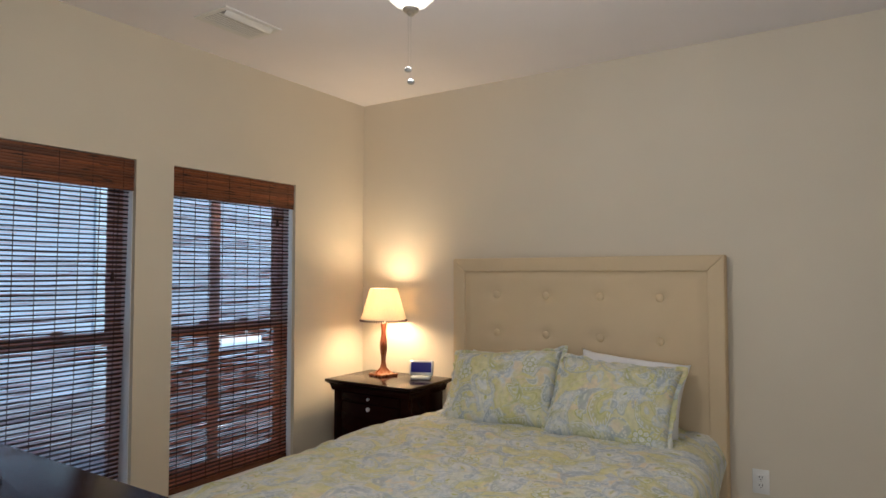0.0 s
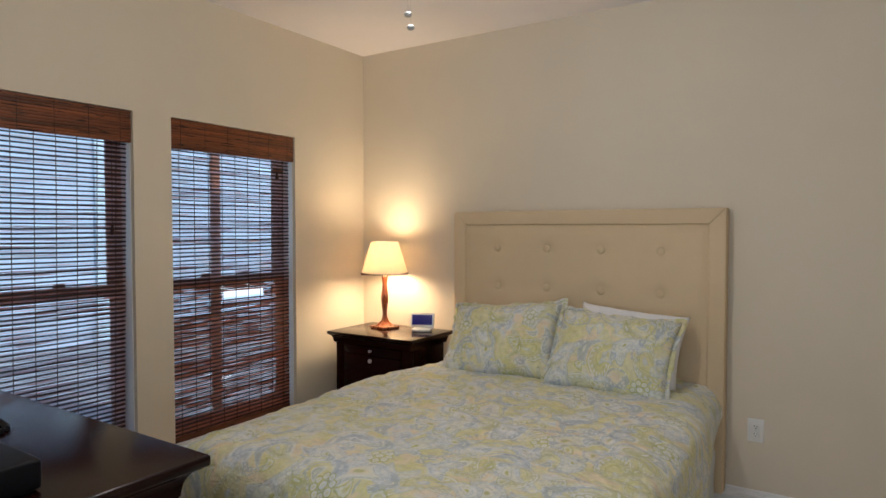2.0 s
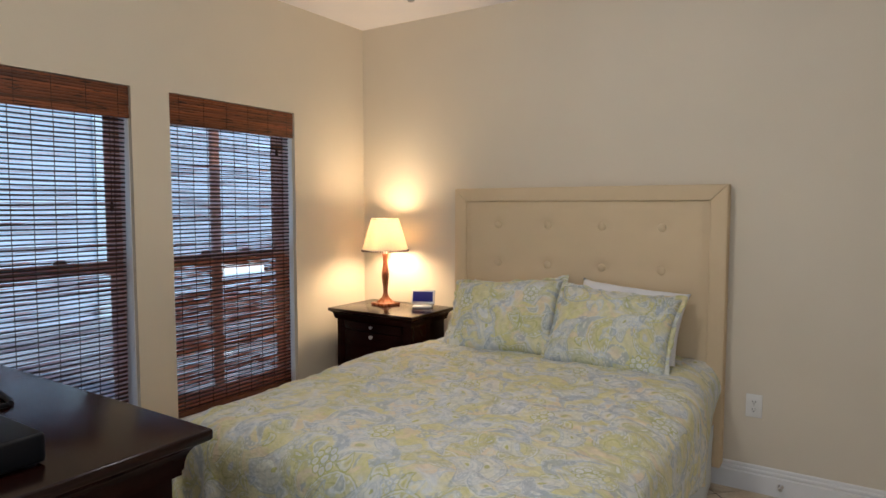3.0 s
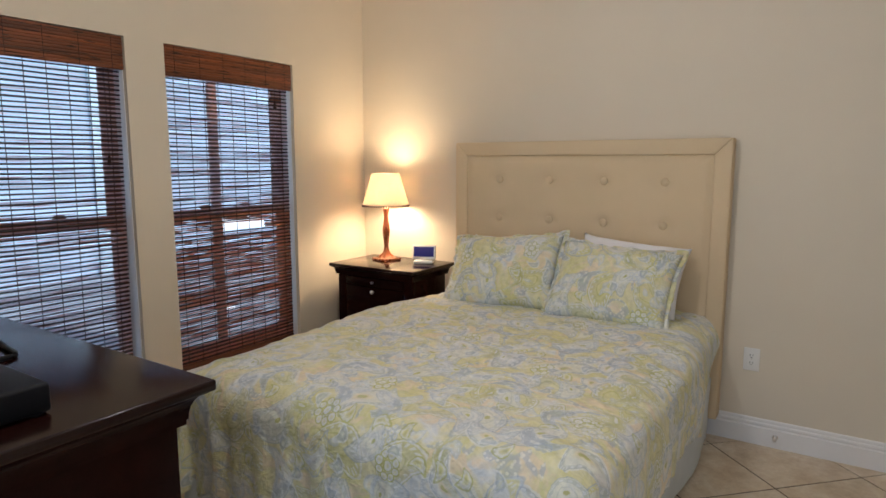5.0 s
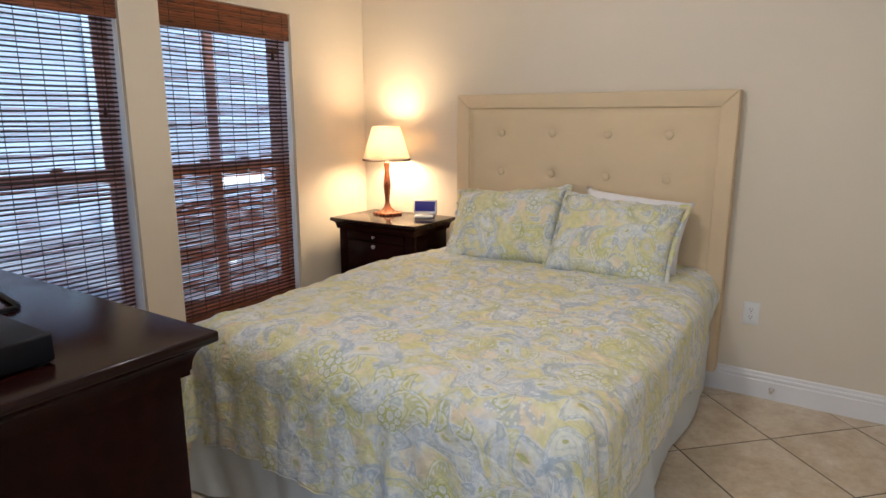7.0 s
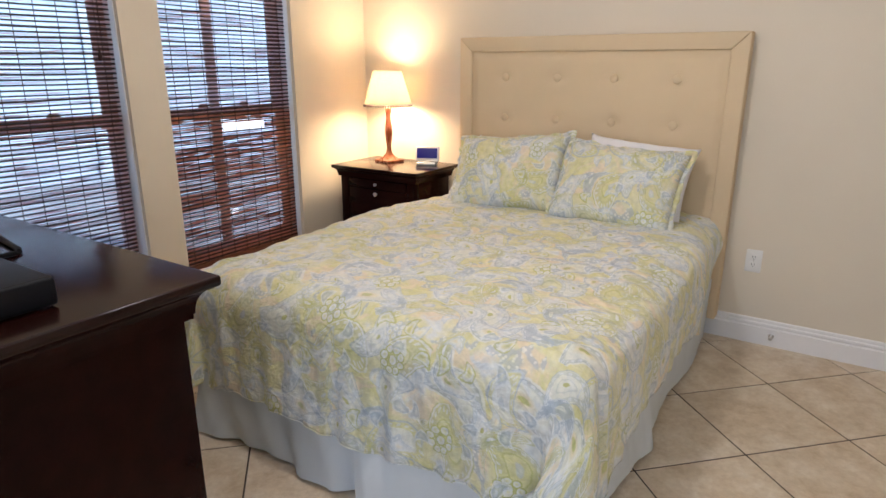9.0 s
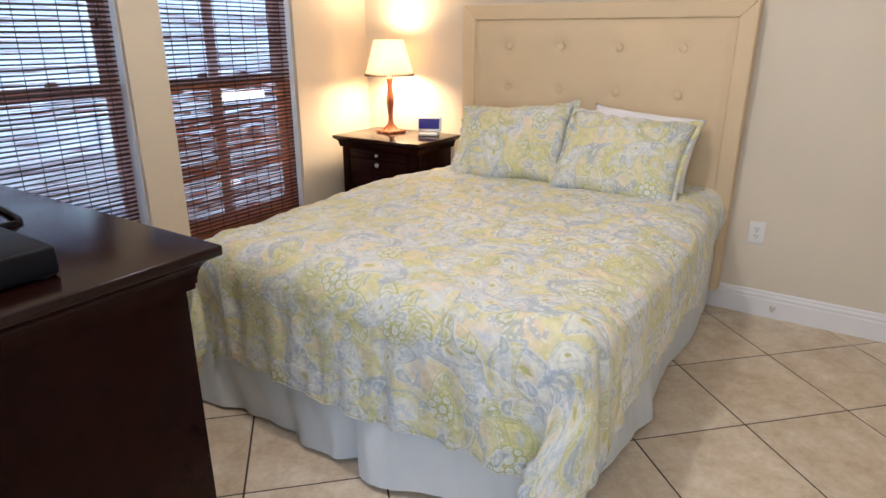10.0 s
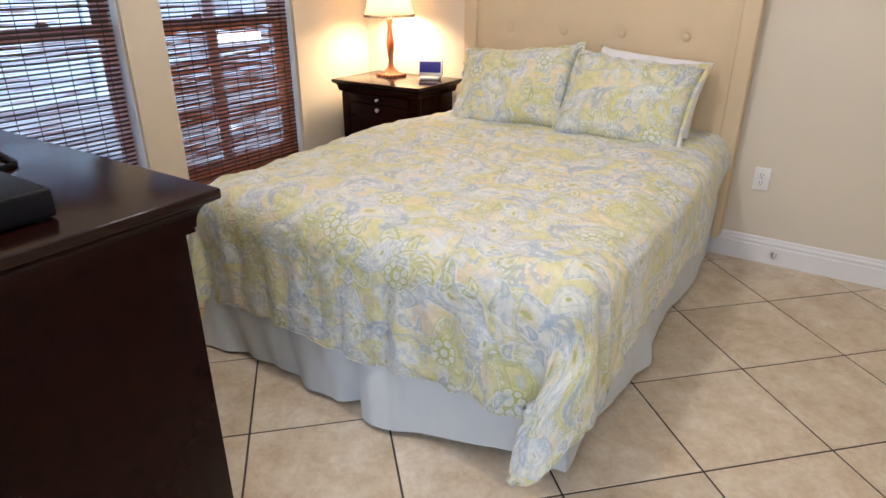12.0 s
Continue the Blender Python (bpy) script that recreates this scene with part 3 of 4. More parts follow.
def comforter_point(u, v):
    """u across from -1 to 1, v from the head (0) to the hem at the foot (1); places a flat sheet draped over the bed."""
    half, length = CLOTH_A + CLOTH_DROP - 0.045, 2.05 + CLOTH_DROP
    s, t = u * half, v * length - 0.08
    if u > 0:
        s *= 1 - 0.065 * smoothstep(1.85, 1.30, t) * (1 - 1.3 * smoothstep(1.1, 0.4, t))
    head = smoothstep(0.75, 0.15, t)
    edge = CLOTH_A - 0.035 - 0.095 * head
    du, dv = max(0.0, abs(s) - edge), max(0.0, t - 1.90)
    sx = 1 if s >= 0 else -1
    x, y = max(-edge, min(edge, s)), -0.095 - min(t, 1.90)
    nz = noise.noise(Vector((s * 2.2, t * 2.2, 1.3)))
    n2 = noise.noise(Vector((s * 6.5, t * 6.5, 7.7)))
    n3 = noise.noise(Vector((s * 17, t * 17, 3.1)))
    z = TOP + 0.012 * (1 - (s / CLOTH_A) ** 6 if abs(s) < CLOTH_A else 0) + 0.014 * nz + 0.011 * n2 + 0.007 * n3
    z -= 0.012 * smoothstep(0.55, 0.2, t)
    rim = smoothstep(0.30, 0.02, CLOTH_A - abs(s)) * smoothstep(0.9, 0.6, abs(s))
    z += 0.016 * rim * noise.noise(Vector((s * 9, t * 11, 5.5))) + 0.007 * noise.noise(Vector((s * 9 + t * 4, t * 26 - s * 5, 8.1)))
    r = math.hypot(du, dv)
    if r > 0.50:
        r = 0.50 + 0.075 * math.tanh((r - 0.50) / 0.075)
    if r > 0:
        # round the edge, then hang with a slight flare
        R = CLOTH_R + 0.05 * dv / (du + dv) + 0.055 * head
        arc = R * math.pi / 2
        if r < arc:
            out, down = R * math.sin(r / R), R * (1 - math.cos(r / R))
        else:
            out, down = R, R + (r - arc)
        hang = max(0.0, r - arc)
        corner = du > 0 and dv > 0
        both = 2 * du * dv / (du * du + dv * dv)
        wave_in = s if dv > du else t
        lane = 5.0 if dv > du else 2.0 * sx
        fold = 0.15 * noise.noise(Vector((wave_in * 3.1, 0.4, lane))) + (0.085 if dv > du else 0.04) * noise.noise(Vector((wave_in * 9.0, 3.4, lane)))
        fold += 0.02 * noise.noise(Vector((wave_in * 22.0, hang * 3, lane)))
        out += (0.034 if dv > du else 0.018) * noise.noise(Vector((wave_in * 13.0, hang * 2.5, lane))) * smoothstep(0.0, 0.12, hang) * (1 - both)
        o = out + hang * (0.06 + fold * (1 - both))
        puff = 0.055 * math.sin(math.pi * min(1.0, r / 0.60)) + 0.07 * hang
        if sx < 0 and dv == 0:
            o += puff
        elif dv == 0:
            # puffed out beside the mattress, drawn in at the hem near the head
            o += 0.024 * math.sin(math.pi * min(1.0, r / 0.42)) - 0.16 * hang * smoothstep(0.95, 0.15, t)
        if corner:
            # the spare cloth of the corner hangs as a rounded fold, turned towards the foot on one side
            q = math.atan2(dv, du) / (math.pi / 2)
            g = smoothstep(0.0, 0.2, hang)
            g2 = smoothstep(0.06, 0.34, hang)
            push = (0.58 if sx > 0 else 0.35) * hang
            p0, p3 = Vector((o, 0)), Vector((0, o))
            p1 = Vector((o + (0.075 if sx > 0 else 0.02) * g, 0.55 * o * (1 - g) + (o + push) * g))
            p2 = Vector((0.55 * o * (1 - g) + (o - (0.10 + 0.20 * g2 if sx > 0 else 0.15)) * g, o + push * g))
            d2 = (1 - q) ** 3 * p0 + 3 * q * (1 - q) ** 2 * p1 + 3 * q * q * (1 - q) * p2 + q ** 3 * p3
            x += sx * (d2.x + (puff * (1 - q) if sx < 0 else 0))
            y -= d2.y
        elif dv > 0:
            y -= o
        else:
            x += sx * o
        z -= down
        z += 0.010 * noise.noise(Vector((wave_in * 5, 9.0, lane))) * smoothstep(0.15, 0.45, hang)
    return x, y, max(z, 0.028), s + 2, t + 1


def comforter():
    n = 170, 180
    bm = patch(n[0], n[1], lambda u, v: (lambda p: (p[0], p[1], p[2], p[3], p[4]))(comforter_point(u * 2 - 1, v)))
    ob = part("comforter", bm, PAISLEY, smooth=180)
    ob.location = (BX, 0, 0)
    sol = ob.modifiers.new("thickness", "SOLIDIFY")
    sol.thickness, sol.offset = 0.018, -1
    edge = [(-1, k / 60) for k in range(60)] + [(-1 + k / 60, 1) for k in range(121)] + [(1, 1 - k / 60) for k in range(1, 61)]
    pts = [comforter_point(u, v) for u, v in edge]
    bm = tube([q[:3] for q in pts], 0.0016, 8)
    lay = bm.loops.layers.uv.verify()
    bm.verts.index_update()
    for f in bm.faces:
        for loop in f.loops:
            loop[lay].uv = pts[loop.vert.index // 8][3:]
    part("rolled_hem", bm, PAISLEY, ob, smooth=180)
    tagged(ob, "yellow, green and blue paisley print comforter draped over the bed", "comforter")


def bed_skirt():
    k = thing("bed_skirt", BX, -1.12, 0, label="pale blue-grey cotton bed skirt with corner and centre pleats", category="bed skirt")

    def panel(a, b, wave, n=40, lift=0.0, folds=0.0, slant=0.0):
        ax, bx = Vector(a), Vector(b)
        d = bx - ax
        nrm = Vector((d.y, -d.x)).normalized()

        def f(u, v):
            hem = 0.014 + (lift * u if lift > 0 else -lift * (1 - u))
            z = hem + v * (0.352 - hem)
            o = wave(u) * (1 - v) + 0.006 * noise.noise(Vector((u * d.length * 9, v * 2.0, d.x + 3))) + 0.0025 * noise.noise(Vector((u * d.length * 30, v * 6.0, d.y)))
            o += folds * noise.noise(Vector((u * d.length * 11 + v * 1.6, v * 0.8, 4.4))) * (1 - 0.6 * v)
            p = ax + d * (u + slant / d.length * (1 - v) * (1 - u) ** 3) + nrm * o
            return p.x, p.y, z, u * d.length, z
        bm = patch(n * 2, 14, f)
        ob = part("skirt_panel", bm, SKIRT, k, smooth=180)
        sol = ob.modifiers.new("thickness", "SOLIDIFY")
        sol.thickness, sol.use_rim = 0.003, False
        return ob

    panel((-0.765, -0.985), (0.045, -0.985), lambda u: 0.02 + 0.010 * math.sin(u * 9 + 0.5) + 0.006 * math.sin(u * 19 + 0.6) + 0.03 * smoothstep(0.3, 0.0, u) + 0.02 * smoothstep(0.5, 0.85, u) - 0.05 * smoothstep(0.88, 1.0, u), folds=0.022)
    panel((0.02, -0.955), (0.15, -0.955), lambda u: 0.0)
    panel((0.025, -0.985), (0.785, -0.922), lambda u: 0.012 + 0.075 * smoothstep(0.75, 0.1, u) * (0.8 + 0.2 * smoothstep(0.0, 0.08, u)) + 0.006 * math.sin(u * 14), lift=0.035, slant=0.060)
    panel((0.765, -0.940), (0.765, -0.17), lambda u: 0.012 + 0.012 * math.sin(u * 8 + 2) + 0.045 * smoothstep(0.8, 1.0, u), lift=-0.035)
    panel((0.765, -0.20), (0.765, 1.0), lambda u: 0.004 + 0.012 * math.sin(u * 10 + 1) + 0.02 * smoothstep(0.1, 0.0, u))
    panel((-0.765, 1.0), (-0.765, -0.985), lambda u: 0.012 + 0.012 * math.sin(u * 16))


def pillow(name, x, y, z, w, h, d, tilt, rz, material, label, flange=0.0, seed=0.0, roll=0):
    p = thing(name, x, y, z, rz, label=label, category="pillow")

    def side(sgn):
        def f(u, v):
            a, b = u * 2 - 1, v * 2 - 1
            px = a * w / 2 * (1 - 0.045 * (1 - abs(b)) ** 1.0 * 0 - 0.075 * (1 - b * b) * abs(a) ** 3)
            pz = b * h / 2 * (1 - 0.085 * (1 - a * a) * abs(b) ** 3) + 0.010 * noise.noise(Vector((a * 2.2 + seed * 3, b * 1.5, 6.0)))
            full = (max(0, 1 - abs(a) ** 3.2) * max(0, 1 - abs(b) ** 3.2)) ** 0.5
            wr = 0.020 * noise.noise(Vector((a * 3 + seed, b * 3, sgn))) + 0.011 * noise.noise(Vector((a * 8 + seed, b * 8, sgn)))
            edge = 1 - smoothstep(0.8, 1.0, max(abs(a), abs(b)))
            py = -sgn * (d / 2 * full + wr * (0.3 + 0.7 * edge) * full ** 0.3)
            return px, py, pz, a * w / 2 + seed, b * h / 2 + seed * 0.7
        return f
    bm = patch(44, 32, side(1))
    patch(44, 32, side(-1), bm)
    bmesh.ops.remove_doubles(bm, verts=bm.verts[:], dist=0.0008)
    m = Matrix.Translation((0, 0, 0)) @ pose(0, 0, 0, tilt, 0, 0) @ pose(0, 0, 0, 0, roll, 0) @ Matrix.Translation((0, 0, h / 2))
    part("cushion", bm, material, p, smooth=180, m=m)
    if flange:
        bm = bmesh.new()
        cnt, ring_in, ring_out = 240, [], []
        lay = bm.loops.layers.uv.verify()
        for k in range(cnt):
            t = k / cnt * 4
            e, q = int(t), (t - int(t)) * 2 - 1
            a, b = ((q, -1), (1, q), (-q, 1), (-1, -q))[e]
            px = a * w / 2 * (1 - 0.075 * (1 - b * b) * abs(a) ** 3)
            pz = b * h / 2 * (1 - 0.085 * (1 - a * a) * abs(b) ** 3) + 0.010 * noise.noise(Vector((a * 2.2 + seed * 3, b * 1.5, 6.0)))
            wob = 0.006 * math.sin(k * 0.8 + seed * 5) + 0.006 * math.sin(k * 0.29)
            o = Vector((math.copysign(abs(a) ** 9, a), 0, math.copysign(abs(b) ** 9, b))).normalized()
            o *= 1 + 0.12 * math.sin(k * 0.71 + seed) + 0.16 * math.sin(k * 0.23) + 0.5 * smoothstep(0.85, 1.0, min(abs(a), abs(b)))
            ring_in.append(bm.verts.new((px, 0, pz)))
            ring_out.append(bm.verts.new((px + o.x * flange, wob, pz + o.z * flange)))
        for k in range(cnt):
            j = (k + 1) % cnt
            f = bm.faces.new((ring_in[k], ring_in[j], ring_out[j], ring_out[k]))
            for loop in f.loops:
                loop[lay].uv = (loop.vert.co.x + seed, loop.vert.co.z + seed)
        ob = part("flange", bm, material, p, "gathered edge of the pillow sham", smooth=180, m=m)
        sol = ob.modifiers.new("thickness", "SOLIDIFY")
        sol.thickness, sol.offset = 0.006, 0
    return p


def cabinet_top(parent, w, d, z, over, thick, material, cove):
    """A moulded top: slab with rounded edge over a hollow moulding. w, d: half sizes of the slab."""
    part("top", boxed(-w, w, -d, d, z - thick, z, bevel=0.006, seg=3), ESPRESSO_TOP, parent)
    a, t = over, thick
    prof = [(-0.03, z - t - 0.001), (0.0 - 0.012, z - t - 0.001)]
    for k in range(7):
        q = k / 6 * math.pi / 2
        prof.append((-0.012 - (a - 0.027) * math.sin(q), z - t - 0.004 - (cove - 0.016) * (1 - math.cos(q))))
    prof += [(-a + 0.012, z - t - cove + 0.012), (-a + 0.012, z - t - cove), (-a - 0.02, z - t - cove)]
    path = [(-w, -d), (w, -d), (w, d), (-w, d)]
    bm = sweep_profile([(o, u) for o, u in prof], path, closed=True)
    part("cove_moulding", bm, material, parent, smooth=40)


def nightstand():
    w, d, z = 0.342, 0.235, 0.80
    nst = thing("nightstand", 0.447, -0.268, 0, label="dark espresso wooden nightstand with drawers and nickel knobs", category="nightstand")
    cabinet_top(nst, w, d, z, 0.045, 0.022, ESPRESSO, 0.05)
    bw, bd = w - 0.048, d - 0.045
    bm = boxed(-bw, bw, -bd + 0.012, bd, 0.09, z - 0.03, bevel=0.004)
    part("body", bm, ESPRESSO, nst)
    part("plinth", boxed(-bw - 0.008, bw + 0.008, -bd - 0.006, bd, 0, 0.088, bevel=0.006), ESPRESSO, nst)
    for s in (-1, 1):
        part("corner_post", boxed(s * (bw - 0.028) - 0.03, s * (bw - 0.028) + 0.03, -bd - 0.003, -bd + 0.04, 0.09, z - 0.075, bevel=0.004), ESPRESSO, nst)
    for z0, z1 in ((0.672, 0.722), (0.40, 0.662), (0.115, 0.39)):
        dr = part("drawer_front", boxed(-bw + 0.066, bw - 0.066, -bd - 0.006, -bd + 0.03, z0, z1, bevel=0.005), ESPRESSO, nst)
        kz = z0 + (z1 - z0) * (0.5 if z1 - z0 < 0.1 else 0.9)
        kr = 0.009 if z1 - z0 < 0.1 else 0.013
        part("knob", lathe([(kr * 0.5, 0), (kr * 0.45, 0.008), (kr, 0.013), (kr, 0.019), (kr * 0.6, 0.024), (0, 0.025)], 16, pose(0.0, -bd - 0.006, kz, 90)), NICKEL, dr, "small nickel knob")


def table_lamp():
    k = thing("table_lamp", 0.345, -0.195, 0.80, -15, label="lit table lamp with turned reddish wood stem and cream shade", category="table lamp")
    bm = bmesh.new()
    # square foot that sweeps up into the stem
    prof = [(0.068, 0.0), (0.070, 0.002), (0.070, 0.012), (0.067, 0.015), (0.048, 0.020), (0.032, 0.034), (0.022, 0.052), (0.0165, 0.075), (0.0155, 0.090)]
    rings = []
    for i, (r, z) in enumerate(prof):
        q = smoothstep(0.016, 0.07, z)
        ring = []
        for j in range(32):
            a = 2 * math.pi * j / 32 + math.pi / 4
            sq = 1 / max(abs(math.cos(a)), abs(math.sin(a)))
            rr = r * ((1 - q) * min(sq, 1.39) + q)
            ring.append(bm.verts.new((rr * math.cos(a), rr * math.sin(a), z)))
        rings.append(ring)
    for a, b in zip(rings, rings[1:]):
        for j in range(32):
            bm.faces.new((a[j], a[(j + 1) % 32], b[(j + 1) % 32], b[j]))
    bm.faces.new(rings[0])
    part("base", bm, CHERRY, k, "square flared wooden base", smooth=28)
    part("stem", lathe([(0.0154, 0.089), (0.016, 0.11), (0.0205, 0.145), (0.0255, 0.185), (0.0262, 0.20), (0.024, 0.225), (0.018, 0.26), (0.015, 0.29), (0.016, 0.31), (0.0205, 0.333), (0.021, 0.342), (0.019, 0.346), (0, 0.346)], 32), CHERRY, k)
    part("socket", lathe([(0.011, 0.345), (0.013, 0.35), (0.013, 0.39), (0.018, 0.392), (0.018, 0.43), (0, 0.43)], 20), PLASTIC, k, "white bulb socket")
    part("bulb", lathe([(0.012, 0.43), (0.014, 0.44), (0.024, 0.462), (0.028, 0.485), (0.022, 0.508), (0.0, 0.516)], 20), BULB, k, "glowing bulb").visible_shadow = False
    sh = part("shade", lathe([(0.153, 0.374), (0.091, 0.578), (0.089, 0.578), (0.151, 0.374), (0.153, 0.374)], 64), SHADE, k, "cream fabric shade", smooth=60)
    for r, z in ((0.1525, 0.376), (0.0905, 0.576)):
        part("rim", tube([(r * math.cos(a * math.pi / 24), r * math.sin(a * math.pi / 24), z) for a in range(49)], 0.003, 6), SHADE, sh)
    bm = bmesh.new()
    for a in range(60):
        q = a * math.pi / 30
        lathe([(0, 0), (0.0045, 0.004), (0.0060, 0.009), (0.004, 0.014), (0, 0.017)], 6, pose(0.1545 * math.cos(q), 0.1545 * math.sin(q), 0.357), bm)
    part("bead_fringe", bm, BEAD, sh, "fringe of small brown beads")


def clock():
    c = thing("alarm_clock", 0.632, -0.165, 0.80, 24, label="small silver alarm clock with blue display on the nightstand", category="clock")
    part("base", boxed(-0.062, 0.062, -0.055, 0.04, 0, 0.020, bevel=0.007, seg=3), SILVER, c)
    body = part("body", boxed(-0.078, 0.078, -0.012, 0.012, 0, 0.095, bevel=0.008, seg=3), SILVER, c, m=pose(0, -0.005, 0.022, -12))
    part("display", boxed(-0.066, 0.066, -0.0145, -0.0122, 0.018, 0.082, bevel=0.001), SCREEN, body, "dark blue glowing display")
    part("snooze_bar", boxed(-0.03, 0.03, -0.042, -0.022, 0.0185, 0.024, bevel=0.002), PLASTIC, c)


def dresser():
    x1, y1, z = 1.842, -2.675, 1.0
    x0, y0 = 0.30, -3.25
    w, d = (x1 - x0) / 2, (y1 - y0) / 2
    k = thing("dresser", (x0 + x1) / 2, (y0 + y1) / 2, 0, label="long dark espresso wooden dresser with a moulded top", category="dresser")
    cabinet_top(k, w, d, z, 0.058, 0.024, ESPRESSO, 0.070)
    bw, bd = w - 0.060, d - 0.058
    part("body", boxed(-bw, bw, -bd, bd, 0.10, z - 0.03, bevel=0.005), ESPRESSO, k)
    part("plinth", boxed(-bw - 0.012, bw + 0.012, -bd, bd + 0.012, 0, 0.10, bevel=0.008), ESPRESSO, k)
    for i in range(3):
        for j in range(3):
            a, b = -bw + 0.03 + i * (2 * bw - 0.06) / 3, -bw + 0.03 + (i + 1) * (2 * bw - 0.06) / 3
            q = part("drawer_front", boxed(a + 0.008, b - 0.008, bd, bd + 0.014, 0.13 + j * 0.255, 0.37 + j * 0.255, bevel=0.004), ESPRESSO, k)


def set_top_box():
    b = thing("set_top_box", 1.637, -3.050, 1.0, 0, label="black plastic set-top box with round buttons on the dresser", category="set-top box")
    part("case", boxed(-0.106, 0.106, -0.098, 0.098, 0.004, 0.060, bevel=0.008, seg=3), BLACK, b)
    for x in (-0.085, 0.085):
        for y in (-0.075, 0.075):
            part("foot", lathe([(0.014, 0), (0.014, 0.0125), (0, 0.0125)], 12, pose(x, y, 0)), BLACK, b)
    for i in range(3):
        for j in range(2):
            part("button", boxed(0.1055, 0.1085, -0.07 + i * 0.022, -0.054 + i * 0.022, 0.024 + j * 0.014, 0.034 + j * 0.014, bevel=0.001), SLOT, b)


def tv_foot():
    t = thing("tv_stand", 1.115, -2.905, 1.0, -8, label="black tubular television stand foot on the dresser", category="tv stand")
    pts = []
    for cx, cy, a in ((0.18, -0.07, -90), (0.18, 0.07, 0), (-0.18, 0.07, 90), (-0.18, -0.07, 180)):
        pts += [(cx + 0.03 * math.cos(radians(a + q)), cy + 0.03 * math.sin(radians(a + q)), 0.0068) for q in (0, 30, 60, 90)]
    part("loop", tube(pts + pts[:1], 0.0065, 10), BLACK, t)


def outlet():
    o = thing("power_outlet", 2.573, -0.0005, 0.445, label="white duplex power outlet with plate on the wall", category="outlet")
    part("cover_plate", boxed(-0.038, 0.038, -0.006, 0, -0.06, 0.06, bevel=0.003), PLASTIC, o)
    for z in (-0.0195, 0.0195):
        f = part("socket_face", boxed(-0.0165, 0.0165, -0.0085, -0.0055, z - 0.0145, z + 0.0145, bevel=0.0025), PLASTIC, o)
        # holes are dark pieces on the face, their shade given by colour
        for x in (-0.0065, 0.0065):
            part("slot", boxed(x - 0.0014, x + 0.0014, -0.0092, -0.0084, z - 0.001, z + 0.008), SLOT, f, "dark piece for the shade in a slot", smooth=None)
        part("slot", lathe([(0.0027, 0), (0.0027, 0.001), (0, 0.001)], 10, pose(0, -0.0084, z - 0.008, 90)), SLOT, f, "dark disc for the shade in a round hole")
    part("screw", lathe([(0.003, 0), (0.0025, 0.0012), (0, 0.0015)], 10, pose(0, -0.0059, 0, 90)), NICKEL, o)


def door_stop():
    s = thing("door_stop", 2.708, -0.0165, 0.058, label="small round nickel door stop on the baseboard", category="door stop")
    part("flange", lathe([(0.014, 0), (0.014, 0.003), (0.008, 0.006), (0, 0.006)], 16, pose(0, 0, 0, 90)), NICKEL, s)
    part("stem", lathe([(0.005, 0.005), (0.005, 0.03), (0, 0.03)], 12, pose(0, 0, 0, 90)), NICKEL, s)
    part("tip", lathe([(0.006, 0.03), (0.010, 0.032), (0.010, 0.042), (0.006, 0.045), (0, 0.045)], 14, pose(0, 0, 0, 90)), NICKEL, s)


def ceiling_vent():
    v = thing("ceiling_vent", 0.478, -1.513, H, label="white louvred air vent in the ceiling", category="vent")
    w, d = 0.118, 0.168
    bm = bmesh.new()
    for s in ((-w, w, -d, -d + 0.028), (-w, w, d - 0.028, d), (-w, -w + 0.028, -d + 0.028, d - 0.028), (w - 0.028, w, -d + 0.028, d - 0.028)):
        box(bm, *s, -0.008, -0.0005, bevel=0.002, seg=1)
    part("frame", bm, TRIM, v)
    # grey sheet whose colour gives the shade between the louvres
    part("backing", boxed(-w + 0.02, w - 0.02, -d + 0.02, d - 0.02, -0.003, -0.001), surface("vent_shadow_grey", (0.40, 0.40, 0.41), 0.8), v)
    for i in range(6):
        part("louvre", boxed(-0.0058, 0.0058, -d + 0.029, d - 0.029, -0.0011, 0.0011), TRIM, v, m=pose(-w + 0.040 + i * 0.0215, 0, -0.008, 0, -8, 0))
    part("deflector", boxed(-0.017, 0.017, -d + 0.029, d - 0.029, -0.0011, 0.0011, bevel=0.0008), TRIM, v, m=pose(w - 0.042, 0, -0.014, 0, -34, 0))


